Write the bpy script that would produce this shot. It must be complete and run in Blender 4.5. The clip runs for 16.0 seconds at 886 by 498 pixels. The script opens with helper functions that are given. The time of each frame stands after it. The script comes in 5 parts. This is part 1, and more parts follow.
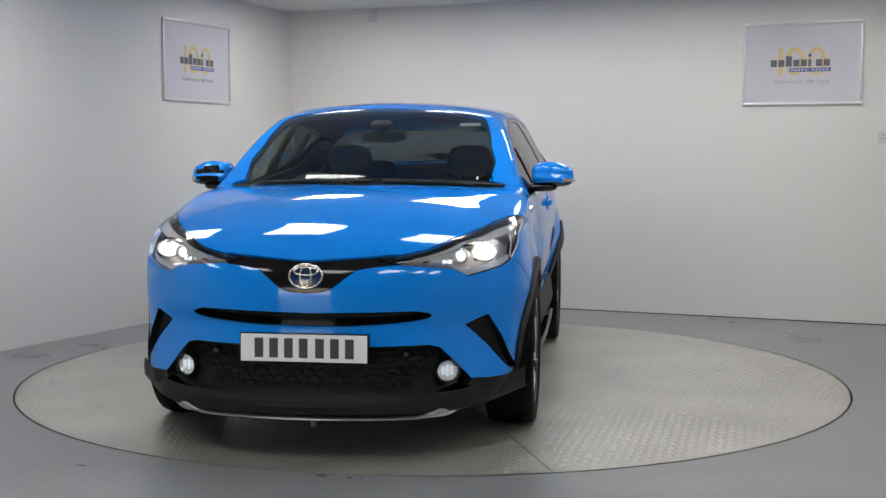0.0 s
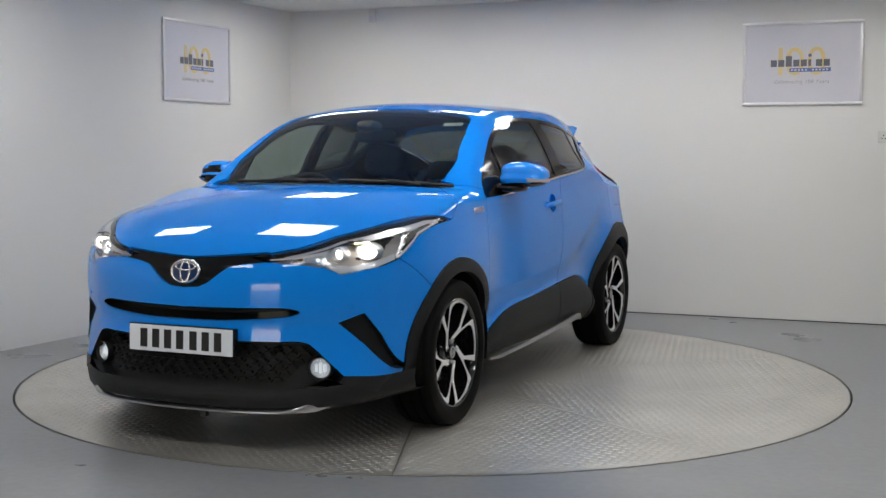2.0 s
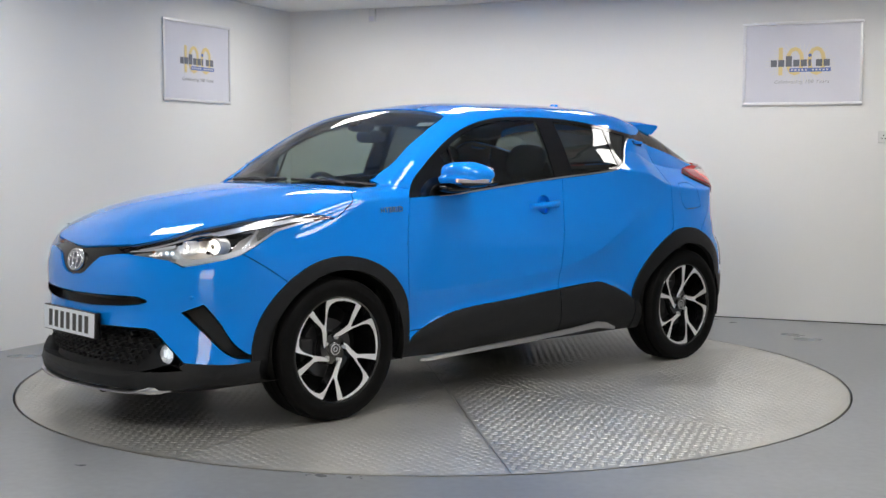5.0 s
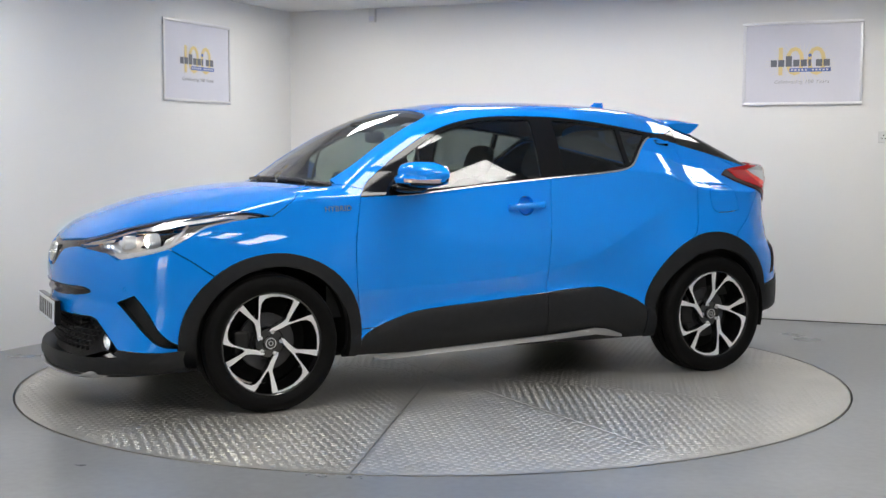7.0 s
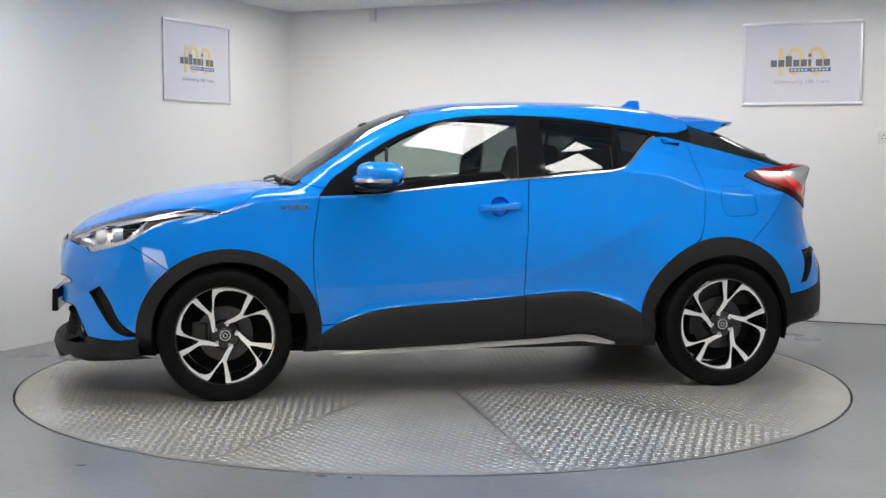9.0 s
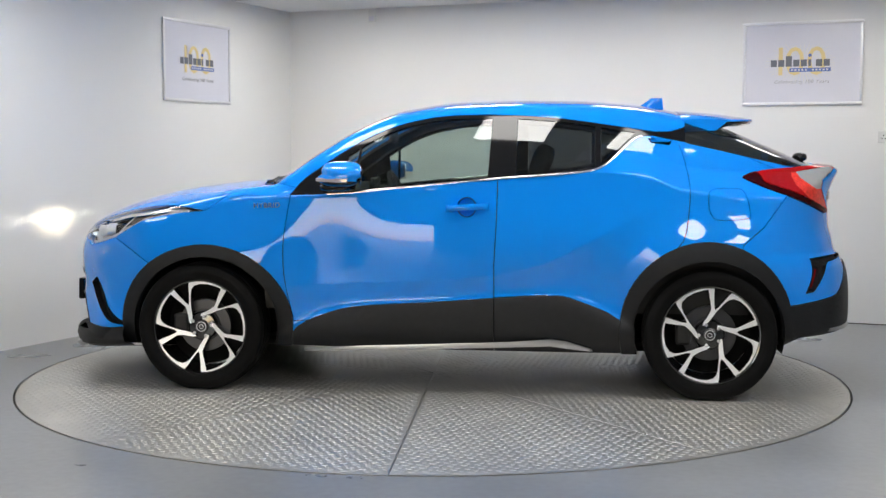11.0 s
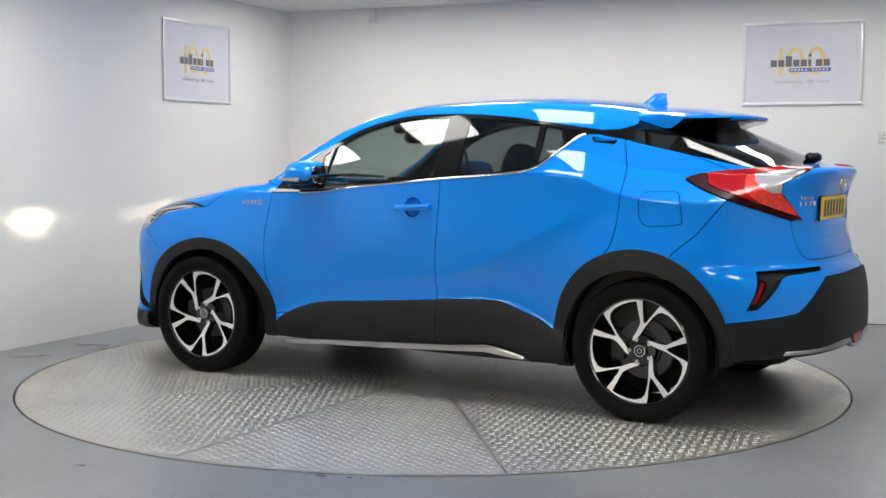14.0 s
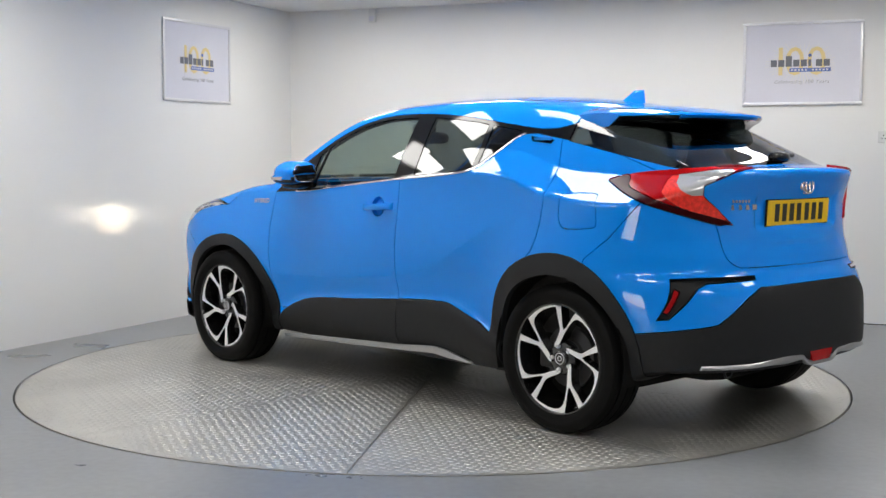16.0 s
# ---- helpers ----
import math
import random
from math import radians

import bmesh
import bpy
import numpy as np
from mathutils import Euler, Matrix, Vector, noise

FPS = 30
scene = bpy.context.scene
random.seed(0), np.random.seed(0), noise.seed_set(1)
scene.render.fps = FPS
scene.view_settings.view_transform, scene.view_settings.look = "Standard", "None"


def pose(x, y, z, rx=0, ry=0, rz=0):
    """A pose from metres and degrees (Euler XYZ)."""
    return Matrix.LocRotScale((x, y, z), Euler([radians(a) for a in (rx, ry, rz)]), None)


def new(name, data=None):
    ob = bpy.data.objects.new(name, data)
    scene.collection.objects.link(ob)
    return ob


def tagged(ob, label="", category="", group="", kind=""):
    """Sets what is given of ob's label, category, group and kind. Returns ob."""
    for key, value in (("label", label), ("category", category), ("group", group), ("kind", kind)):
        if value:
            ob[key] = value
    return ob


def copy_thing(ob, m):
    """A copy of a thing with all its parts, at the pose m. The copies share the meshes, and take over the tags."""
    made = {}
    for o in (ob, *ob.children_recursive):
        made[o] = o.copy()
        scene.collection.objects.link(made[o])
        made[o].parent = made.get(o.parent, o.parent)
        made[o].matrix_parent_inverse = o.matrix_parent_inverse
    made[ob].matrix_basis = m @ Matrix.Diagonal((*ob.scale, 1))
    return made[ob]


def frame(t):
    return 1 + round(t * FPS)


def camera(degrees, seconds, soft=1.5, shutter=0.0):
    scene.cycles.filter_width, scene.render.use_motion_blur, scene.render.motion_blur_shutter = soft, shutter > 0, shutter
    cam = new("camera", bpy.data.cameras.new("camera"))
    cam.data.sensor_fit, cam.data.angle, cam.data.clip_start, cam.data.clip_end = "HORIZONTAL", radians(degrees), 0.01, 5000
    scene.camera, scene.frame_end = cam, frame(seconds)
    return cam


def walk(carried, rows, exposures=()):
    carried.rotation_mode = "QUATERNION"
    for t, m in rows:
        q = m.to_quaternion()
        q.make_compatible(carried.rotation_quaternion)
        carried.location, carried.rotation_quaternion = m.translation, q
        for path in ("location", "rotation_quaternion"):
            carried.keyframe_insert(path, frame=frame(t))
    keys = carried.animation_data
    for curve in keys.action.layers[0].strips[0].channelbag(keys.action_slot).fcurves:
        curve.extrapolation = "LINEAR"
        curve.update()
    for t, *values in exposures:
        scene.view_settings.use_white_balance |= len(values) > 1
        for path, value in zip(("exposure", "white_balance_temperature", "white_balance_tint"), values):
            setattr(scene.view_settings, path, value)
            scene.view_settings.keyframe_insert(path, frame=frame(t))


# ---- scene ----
import functools

# The camera stands still on the showroom floor.
cam = camera(39.71, 16.0)
EYE = Matrix.Translation((0, -6.9156, 1.235)) @ Euler((radians(90 - 4.357), 0, radians(-0.418))).to_matrix().to_4x4() @ pose(0, 0, 0, 0, 0, 0.12)
walk(cam, [(0, EYE), (16, EYE)], exposures=[(0, -0.44, 6500, 10), (2, -0.44, 6500, 10), (4, -0.20, 6500, 10), (6.5, 0.04, 6500, 10), (16, 0.04, 6500, 10)])

# Turntable and car turn together at a steady speed.
TURN0, TURN1 = -98.0, -226.747
CAR_X, CAR_Y = -0.1538, -0.2365
TABLE_R = 2.249

# Room plan: the corner, a point on each wall, heights.
CORNER = Vector((-1.254, 3.876, 0))
U = (Vector((3.3164, 1.9935, 0)) - CORNER).normalized()
V = (Vector((-2.7326, 0.7593, 0)) - CORNER).normalized()
ROOM_U, ROOM_V, CEIL = 9.5, 13.0, 2.472


# ---- light ----
world = bpy.data.worlds.new("showroom_sky")
scene.world = world
world.use_nodes = True
wn = world.node_tree.nodes
sky = wn.new("ShaderNodeTexSky")
sky.sky_type = "NISHITA"
sky.sun_disc = False
sky.sun_elevation, sky.sun_rotation = radians(35), radians(200)
world.node_tree.links.new(sky.outputs[0], wn["Background"].inputs[0])
wn["Background"].inputs[1].default_value = 0.5


# ---- materials ----
def material(name, colour, rough=0.5, metal=0.0, coat=0.0, coat_rough=0.03, spec=0.5, vary=0.0, scale=8.0, bump=0.0, bump_scale=60.0, rough_vary=0.0, glow=0.0, glow_colour=None):
    m = bpy.data.materials.new(name)
    m.use_nodes = True
    n, l = m.node_tree.nodes, m.node_tree.links
    b = n["Principled BSDF"]
    b.inputs["Base Color"].default_value = (*colour, 1)
    b.inputs["Roughness"].default_value = rough
    b.inputs["Metallic"].default_value = metal
    b.inputs["Specular IOR Level"].default_value = spec
    b.inputs["Coat Weight"].default_value = coat
    b.inputs["Coat Roughness"].default_value = coat_rough
    if glow:
        b.inputs["Emission Color"].default_value = (*(glow_colour or colour), 1)
        b.inputs["Emission Strength"].default_value = glow
    if vary or bump or rough_vary:
        co = n.new("ShaderNodeTexCoord")
        big = n.new("ShaderNodeTexNoise")
        big.inputs["Scale"].default_value, big.inputs["Detail"].default_value = scale, 6
        l.new(co.outputs["Object"], big.inputs["Vector"])
        fine = n.new("ShaderNodeTexNoise")
        fine.inputs["Scale"].default_value, fine.inputs["Detail"].default_value = bump_scale, 4
        l.new(co.outputs["Object"], fine.inputs["Vector"])
        if vary:
            both = n.new("ShaderNodeMath")
            both.operation = "MULTIPLY_ADD"
            both.inputs[1].default_value = 0.35
            l.new(fine.outputs["Fac"], both.inputs[0])
            l.new(big.outputs["Fac"], both.inputs[2])
            ramp = n.new("ShaderNodeValToRGB")
            ramp.color_ramp.elements[0].position, ramp.color_ramp.elements[1].position = 0.4, 0.95
            ramp.color_ramp.elements[0].color = (*[c * (1 - vary) for c in colour], 1)
            ramp.color_ramp.elements[1].color = (*[min(1, c * (1 + vary)) for c in colour], 1)
            l.new(both.outputs[0], ramp.inputs["Fac"])
            l.new(ramp.outputs[0], b.inputs["Base Color"])
        if rough_vary:
            mp = n.new("ShaderNodeMapRange")
            mp.inputs["To Min"].default_value, mp.inputs["To Max"].default_value = max(0.02, rough - rough_vary), min(1, rough + rough_vary)
            l.new(big.outputs["Fac"], mp.inputs["Value"])
            l.new(mp.outputs[0], b.inputs["Roughness"])
        if bump:
            bp = n.new("ShaderNodeBump")
            bp.inputs["Strength"].default_value, bp.inputs["Distance"].default_value = bump, 0.003
            l.new(fine.outputs["Fac"], bp.inputs["Height"])
            l.new(bp.outputs[0], b.inputs["Normal"])
    return m


def glass(name, tint, rough=0.0):
    """Tinted glass: clear seen straight on, mirror-like at a grazing view."""
    m = bpy.data.materials.new(name)
    m.use_nodes = True
    n, l = m.node_tree.nodes, m.node_tree.links
    n.remove(n["Principled BSDF"])
    t, g, mix, lw = n.new("ShaderNodeBsdfTransparent"), n.new("ShaderNodeBsdfGlossy"), n.new("ShaderNodeMixShader"), n.new("ShaderNodeLayerWeight")
    t.inputs[0].default_value = (*tint, 1)
    g.inputs["Roughness"].default_value = rough
    lw.inputs[0].default_value = 0.5
    power, scale = n.new("ShaderNodeMath"), n.new("ShaderNodeMath")
    power.operation, power.inputs[1].default_value = "POWER", 4.0
    scale.operation, scale.inputs[1].default_value, scale.inputs[2].default_value = "MULTIPLY_ADD", 0.9, 0.065
    l.new(lw.outputs["Facing"], power.inputs[0])
    l.new(power.outputs[0], scale.inputs[0])
    l.new(scale.outputs[0], mix.inputs[0])
    l.new(t.outputs[0], mix.inputs[1])
    l.new(g.outputs[0], mix.inputs[2])
    l.new(mix.outputs[0], n["Material Output"].inputs[0])
    return m


PAINT = material("blue_car_paint", (0.002, 0.245, 0.86), 0.45, 0.0, coat=1.0, coat_rough=0.012, spec=0.0)
CLAD = material("black_textured_plastic", (0.009, 0.0098, 0.0118), 0.5, spec=0.3, bump=0.25, bump_scale=900, vary=0.2, scale=30)
GLOSS_BLACK = material("gloss_black_trim", (0.006, 0.006, 0.007), 0.08, spec=0.3)
DARK = material("dark_underside", (0.006, 0.006, 0.006), 0.85, spec=0.2, vary=0.3, scale=12)
CHROME = material("chrome", (0.72, 0.72, 0.73), 0.08, 1.0)
BADGE = material("bright_badge_chrome", (0.82, 0.82, 0.84), 0.25, 0.4)
SILVER = material("satin_silver_trim", (0.5, 0.5, 0.51), 0.3, 1.0, rough_vary=0.05)
MACHINED = material("machined_alloy", (0.92, 0.92, 0.93), 0.36, 0.45, rough_vary=0.05, scale=20)
RIM_BLACK = material("gloss_black_alloy", (0.008, 0.008, 0.009), 0.15, coat=1.0)
RUBBER = material("tyre_rubber", (0.003, 0.003, 0.0033), 0.6, spec=0.12, bump=0.15, bump_scale=300, vary=0.25, scale=14)
BRAKE = material("brake_disc_steel", (0.09, 0.09, 0.095), 0.4, 0.9, rough_vary=0.1)
WINDSCREEN = glass("windscreen_glass", (0.52, 0.60, 0.56))
SIDE_GLASS = glass("side_window_glass", (0.60, 0.68, 0.64))
PRIVACY = glass("privacy_glass", (0.20, 0.22, 0.215))
LENS = glass("clear_lens", (0.93, 0.94, 0.95))
RED = material("red_lamp_lens", (0.38, 0.003, 0.005), 0.12, spec=0.4)
RED_DEEP = material("deep_red_lamp", (0.03, 0.001, 0.002), 0.25, spec=0.12)
RED_BRIGHT = material("bright_red_reflector", (0.80, 0.03, 0.018), 0.2, coat=0.5, vary=0.35, scale=60, bump=0.4, bump_scale=160)
WHITE_LENS = material("clear_white_lamp_lens", (0.46, 0.46, 0.47), 0.15, 0.3, coat=0.6)
REFLECTOR = material("lamp_reflector", (0.74, 0.75, 0.77), 0.28, 0.6)
# grey housing, its base colour lightened to stand in for the lamp's own light
LAMP_GREY = material("lamplit_grey_housing", (0.55, 0.52, 0.50), 0.4, 0.0)
SMOKED = material("smoked_lamp_panel", (0.15, 0.145, 0.14), 0.2, 0.3)
GLOW_WARM = material("lit_headlamp_projector", (1, 0.95, 0.85), 0.3, glow=5500.0, glow_colour=(1.0, 0.80, 0.56))
GLOW_LENS = material("lit_projector_rim", (1, 0.96, 0.9), 0.3, glow=10.0, glow_colour=(1.0, 0.93, 0.82))
GLOW_FAN = material("added_fan_glow", (1, 0.96, 0.9), 0.3, glow=6500.0, glow_colour=(1.0, 0.86, 0.66))
GLOW_SIDE = material("lit_side_projector", (1, 0.97, 0.92), 0.3, glow=12.0, glow_colour=(1.0, 0.92, 0.8))
GLOW_COOL = material("lit_daytime_strip", (0.9, 0.95, 1), 0.3, glow=2.2, glow_colour=(0.75, 0.87, 1.0))
GLOW_FOG = material("lit_fog_lamp", (0.9, 0.95, 1), 0.3, glow=0.6, glow_colour=(0.85, 0.93, 1.0))
AMBER = material("amber_indicator", (0.6, 0.2, 0.03), 0.2)
SEAT = material("dark_seat_fabric", (0.022, 0.022, 0.024), 0.85, bump=0.3, bump_scale=500, vary=0.3, scale=20)
TRIM_IN = material("black_interior_plastic", (0.014, 0.014, 0.015), 0.5, vary=0.2)
HEADLINER = material("grey_headliner", (0.045, 0.045, 0.045), 0.9, vary=0.1)
PLATE_W = material("white_number_plate", (0.78, 0.82, 0.88), 0.3)
PLATE_Y = material("yellow_number_plate", (0.80, 0.52, 0.01), 0.3)
PLATE_K = material("plate_character_black", (0.012, 0.012, 0.014), 0.4)
MESH_IN = material("mirror_glass", (0.8, 0.8, 0.8), 0.02, 1.0)

WALL = material("white_wall_paint", (0.78, 0.775, 0.76), 0.6, vary=0.02, scale=0.8, bump=0.06, bump_scale=90)
CEILM = material("white_ceiling_tile", (0.74, 0.74, 0.73), 0.8, vary=0.03, scale=2, bump=0.1, bump_scale=200)
FLOOR = material("grey_floor_paint", (0.225, 0.235, 0.245), 0.30, vary=0.28, scale=1.1, bump=0.03, bump_scale=25, rough_vary=0.1)
TREAD = material("checker_plate_steel", (0.57, 0.555, 0.52), 0.48, 0.72, vary=0.14, scale=2.2, rough_vary=0.1, bump=0.1, bump_scale=150)
TREAD_BASE = material("dull_plate_steel", (0.51, 0.495, 0.455), 0.34, 0.76, vary=0.16, scale=2.2, rough_vary=0.05, bump=0.04, bump_scale=120)
GAP = material("dark_gap", (0.006, 0.006, 0.006), 0.9)
ALU = material("brushed_aluminium_frame", (0.70, 0.70, 0.72), 0.42, 0.5, rough_vary=0.06)
POSTER = material("lilac_white_poster", (0.63, 0.63, 0.70), 0.35, vary=0.02, scale=3)
GOLD = material("pale_gold_print", (0.72, 0.58, 0.28), 0.6)
GOLD_PALE = material("faint_gold_print", (0.71, 0.68, 0.60), 0.6)
INK = material("dark_grey_print", (0.15, 0.155, 0.18), 0.6)
INK_BLUE = material("blue_print", (0.12, 0.18, 0.45), 0.6)
INK_GREY = material("mid_grey_print", (0.30, 0.30, 0.32), 0.6)
WHITE_PLASTIC = material("white_plastic", (0.7, 0.7, 0.69), 0.4)
PANEL_GLOW = material("ceiling_light_diffuser", (0.9, 0.9, 0.9), 0.5, glow=15.3, glow_colour=(1.0, 0.975, 0.93))


# ---- mesh helpers ----
def link(name, bm, mat, parent=None, smooth=None, label=""):
    me = bpy.data.meshes.new(name)
    bm.to_mesh(me)
    bm.free()
    ob = new(name, me)
    for m in mat if isinstance(mat, (list, tuple)) else [mat]:
        me.materials.append(m)
    if smooth is not None:
        me.polygons.foreach_set("use_smooth", [True] * len(me.polygons))
        if smooth < 180:
            me.set_sharp_from_angle(angle=radians(smooth))
    if parent is not None:
        ob.parent = parent
    if label:
        ob["label"] = label
    return ob


def part(name, bm, mat, parent, label="", smooth=None):
    return link(name, bm, mat, parent, smooth, label)


def empty(name, m=None):
    ob = new(name)
    ob.empty_display_size = 0.1
    if m is not None:
        ob.matrix_basis = m
    return ob


def box(bm, lo, hi, bevel=0.0, m=None, seg=2):
    r = bmesh.ops.create_cube(bm, size=1)
    vs = r["verts"]
    for v in vs:
        v.co = Vector([lo[i] + (v.co[i] + 0.5) * (hi[i] - lo[i]) for i in range(3)])
    if bevel:
        es = list({e for v in vs for e in v.link_edges})
        out = bmesh.ops.bevel(bm, geom=es, offset=bevel, segments=seg, affect="EDGES", profile=0.5)
        vs = list({v for f in out["faces"] for v in f.verts} | {v for v in vs if v.is_valid})
    if m is not None:
        bmesh.ops.transform(bm, matrix=m, verts=vs)
    return vs


def prism(bm, poly, h0, h1, axis="z", m=None):
    """A straight prism over a 2D outline between two heights along an axis."""
    def at(p, h):
        return {"z": (p[0], p[1], h), "y": (p[0], h, p[1]), "x": (h, p[0], p[1])}[axis]
    a = [bm.verts.new(at(p, h0)) for p in poly]
    b = [bm.verts.new(at(p, h1)) for p in poly]
    k = len(poly)
    fs = [bm.faces.new(a[::-1]), bm.faces.new(b)]
    for i in range(k):
        fs.append(bm.faces.new((a[i], a[(i + 1) % k], b[(i + 1) % k], b[i])))
    bmesh.ops.recalc_face_normals(bm, faces=fs)
    if m is not None:
        bmesh.ops.transform(bm, matrix=m, verts=a + b)
    return fs


def lathe(bm, rows, n=64, axis="y", m=None, close=False):
    """Turn a profile of (radius, along) rows about an axis."""
    rings = []
    for r, h in rows:
        ring = []
        for i in range(n):
            c, s = math.cos(2 * math.pi * i / n) * r, math.sin(2 * math.pi * i / n) * r
            ring.append(bm.verts.new({"y": (c, h, s), "x": (h, c, s), "z": (c, s, h)}[axis]))
        rings.append(ring)
    k = len(rings)
    fs = []
    for j in range(k if close else k - 1):
        p, q = rings[j], rings[(j + 1) % k]
        for i in range(n):
            fs.append(bm.faces.new((p[i], p[(i + 1) % n], q[(i + 1) % n], q[i])))
    bmesh.ops.recalc_face_normals(bm, faces=fs)
    if m is not None:
        bmesh.ops.transform(bm, matrix=m, verts=[v for ring in rings for v in ring])
    return rings


def cap(bm, ring):
    return bm.faces.new(ring)


def tube(bm, path, r, n=8):
    """A round bar along a path of points."""
    pts = [Vector(p) for p in path]
    rings = []
    for i, p in enumerate(pts):
        d = (pts[min(i + 1, len(pts) - 1)] - pts[max(i - 1, 0)]).normalized()
        a = d.orthogonal().normalized() if i == 0 else (rings_a - d * rings_a.dot(d)).normalized()
        rings_a = a
        b = d.cross(a)
        rings.append([bm.verts.new(p + a * math.cos(2 * math.pi * k / n) * r + b * math.sin(2 * math.pi * k / n) * r) for k in range(n)])
    for p, q in zip(rings, rings[1:]):
        for i in range(n):
            bm.faces.new((p[i], p[(i + 1) % n], q[(i + 1) % n], q[i]))
    bm.faces.new(rings[0][::-1])
    bm.faces.new(rings[-1])
    bmesh.ops.recalc_face_normals(bm, faces=bm.faces[:])


def curve_through(knots, n=12):
    """A smooth polyline through 2D knots (Catmull-Rom)."""
    out = []
    k = [Vector((*p, 0)) for p in knots]
    for i in range(len(k) - 1):
        p0, p1, p2, p3 = k[max(i - 1, 0)], k[i], k[i + 1], k[min(i + 2, len(k) - 1)]
        for j in range(n):
            t = j / n
            q = 0.5 * (2 * p1 + (p2 - p0) * t + (2 * p0 - 5 * p1 + 4 * p2 - p3) * t * t + (3 * p1 - p0 - 3 * p2 + p3) * t ** 3)
            out.append((q.x, q.y))
    out.append(tuple(knots[-1]))
    return out


# ---- the room ----
def on_plan(u, v, z=0.0):
    p = CORNER + U * u + V * v
    return Vector((p.x, p.y, z))


def slab(name, pts, z0, z1, mat, label, category):
    bm = bmesh.new()
    prism(bm, [(p.x, p.y) for p in pts], z0, z1, "z")
    return tagged(link(name, bm, mat), label, category, kind="structure")


def build_room():
    t = 0.15
    # floor with a round pit for the turntable
    bm = bmesh.new()
    n = 160
    pit = TABLE_R + 0.016
    inner = [bm.verts.new((pit * math.cos(2 * math.pi * i / n), pit * math.sin(2 * math.pi * i / n), 0)) for i in range(n)]
    deep = [bm.verts.new((v.co.x, v.co.y, -0.15)) for v in inner]
    outer = [bm.verts.new((20 * math.cos(2 * math.pi * i / n), 20 * math.sin(2 * math.pi * i / n), 0)) for i in range(n)]
    for i in range(n):
        j = (i + 1) % n
        bm.faces.new((inner[i], outer[i], outer[j], inner[j]))
        bm.faces.new((deep[i], inner[i], inner[j], deep[j]))
    bm.faces.new(deep)
    bmesh.ops.recalc_face_normals(bm, faces=bm.faces[:])
    for f in bm.faces:
        if f.calc_center_median().z > -0.001 and f.normal.z < 0:
            f.normal_flip()
    tagged(link("floor", bm, FLOOR), "grey painted concrete floor with faint stains", "floor", kind="structure")
    slab("wall_back", [on_plan(-t, 0), on_plan(ROOM_U, 0), on_plan(ROOM_U, -t), on_plan(-t, -t)], 0, CEIL, WALL, "white painted wall behind the turntable", "wall")
    slab("wall_side", [on_plan(0, 0), on_plan(0, ROOM_V), on_plan(-t, ROOM_V), on_plan(-t, 0)], 0, CEIL, WALL, "white painted side wall", "wall")
    slab("ceiling", [on_plan(-t, -t), on_plan(ROOM_U + t, -t), on_plan(ROOM_U + t, ROOM_V + t), on_plan(-t, ROOM_V + t)], CEIL, CEIL + 0.2, CEILM, "white ceiling", "ceiling")
    # unseen far side, added to shut out daylight, and the glazed front behind the camera
    slab("unseen_wall_far", [on_plan(ROOM_U, 0), on_plan(ROOM_U, ROOM_V), on_plan(ROOM_U + t, ROOM_V), on_plan(ROOM_U + t, 0)], 0, CEIL, WALL, "unseen white far wall, added to shut out side daylight", "wall")
    for name, a, b, z0, z1 in (("wall_front", 0, 2.4, 0, CEIL), ("wall_front_pier", 4.8, ROOM_U, 0, CEIL), ("wall_front_head", 2.4, 4.8, 2.10, CEIL)):
        slab(name, [on_plan(a, ROOM_V), on_plan(b, ROOM_V), on_plan(b, ROOM_V + t), on_plan(a, ROOM_V + t)], z0, z1, WALL, "white painted wall round the wide front window", "wall")


def skirting():
    bm = bmesh.new()
    for a, b, off in ((on_plan(0, 0), on_plan(ROOM_U, 0), V),):
        p = [a, b, b + off * 0.004, a + off * 0.004]
        prism(bm, [(q.x, q.y) for q in p], 0.0, 0.006, "z")
    tagged(link("baseboard", bm, GAP), "thin dark line at the wall foot", "baseboard", kind="structure")


def ceiling_light(u, v, w=0.6, d=0.6):
    ob = empty("ceiling_light", Matrix.Translation(on_plan(u, v, CEIL)) @ Matrix.Rotation(math.atan2(U.y, U.x), 4, "Z"))
    bm = bmesh.new()
    for x0, x1, y0, y1 in ((-w / 2, w / 2, -d / 2, -d / 2 + 0.02), (-w / 2, w / 2, d / 2 - 0.02, d / 2), (-w / 2, -w / 2 + 0.02, -d / 2, d / 2), (w / 2 - 0.02, w / 2, -d / 2, d / 2)):
        box(bm, (x0, y0, -0.014), (x1, y1, 0.0))
    part("frame", bm, WHITE_PLASTIC, ob)
    bm = bmesh.new()
    box(bm, (-w / 2 + 0.02, -d / 2 + 0.02, -0.009), (w / 2 - 0.02, d / 2 - 0.02, -0.002))
    part("diffuser", bm, PANEL_GLOW, ob, "glowing white diffuser")
    return tagged(ob, "recessed square ceiling light with a lit white diffuser", "ceiling light", "ceiling lights")


build_room()
skirting()
for row in (1.15, 3.9, 6.65):
    for column in (0.95, 2.2, 3.45, 4.7, 5.95, 7.2):
        if column < 5.5 or row > 2:
            ceiling_light(column, row)


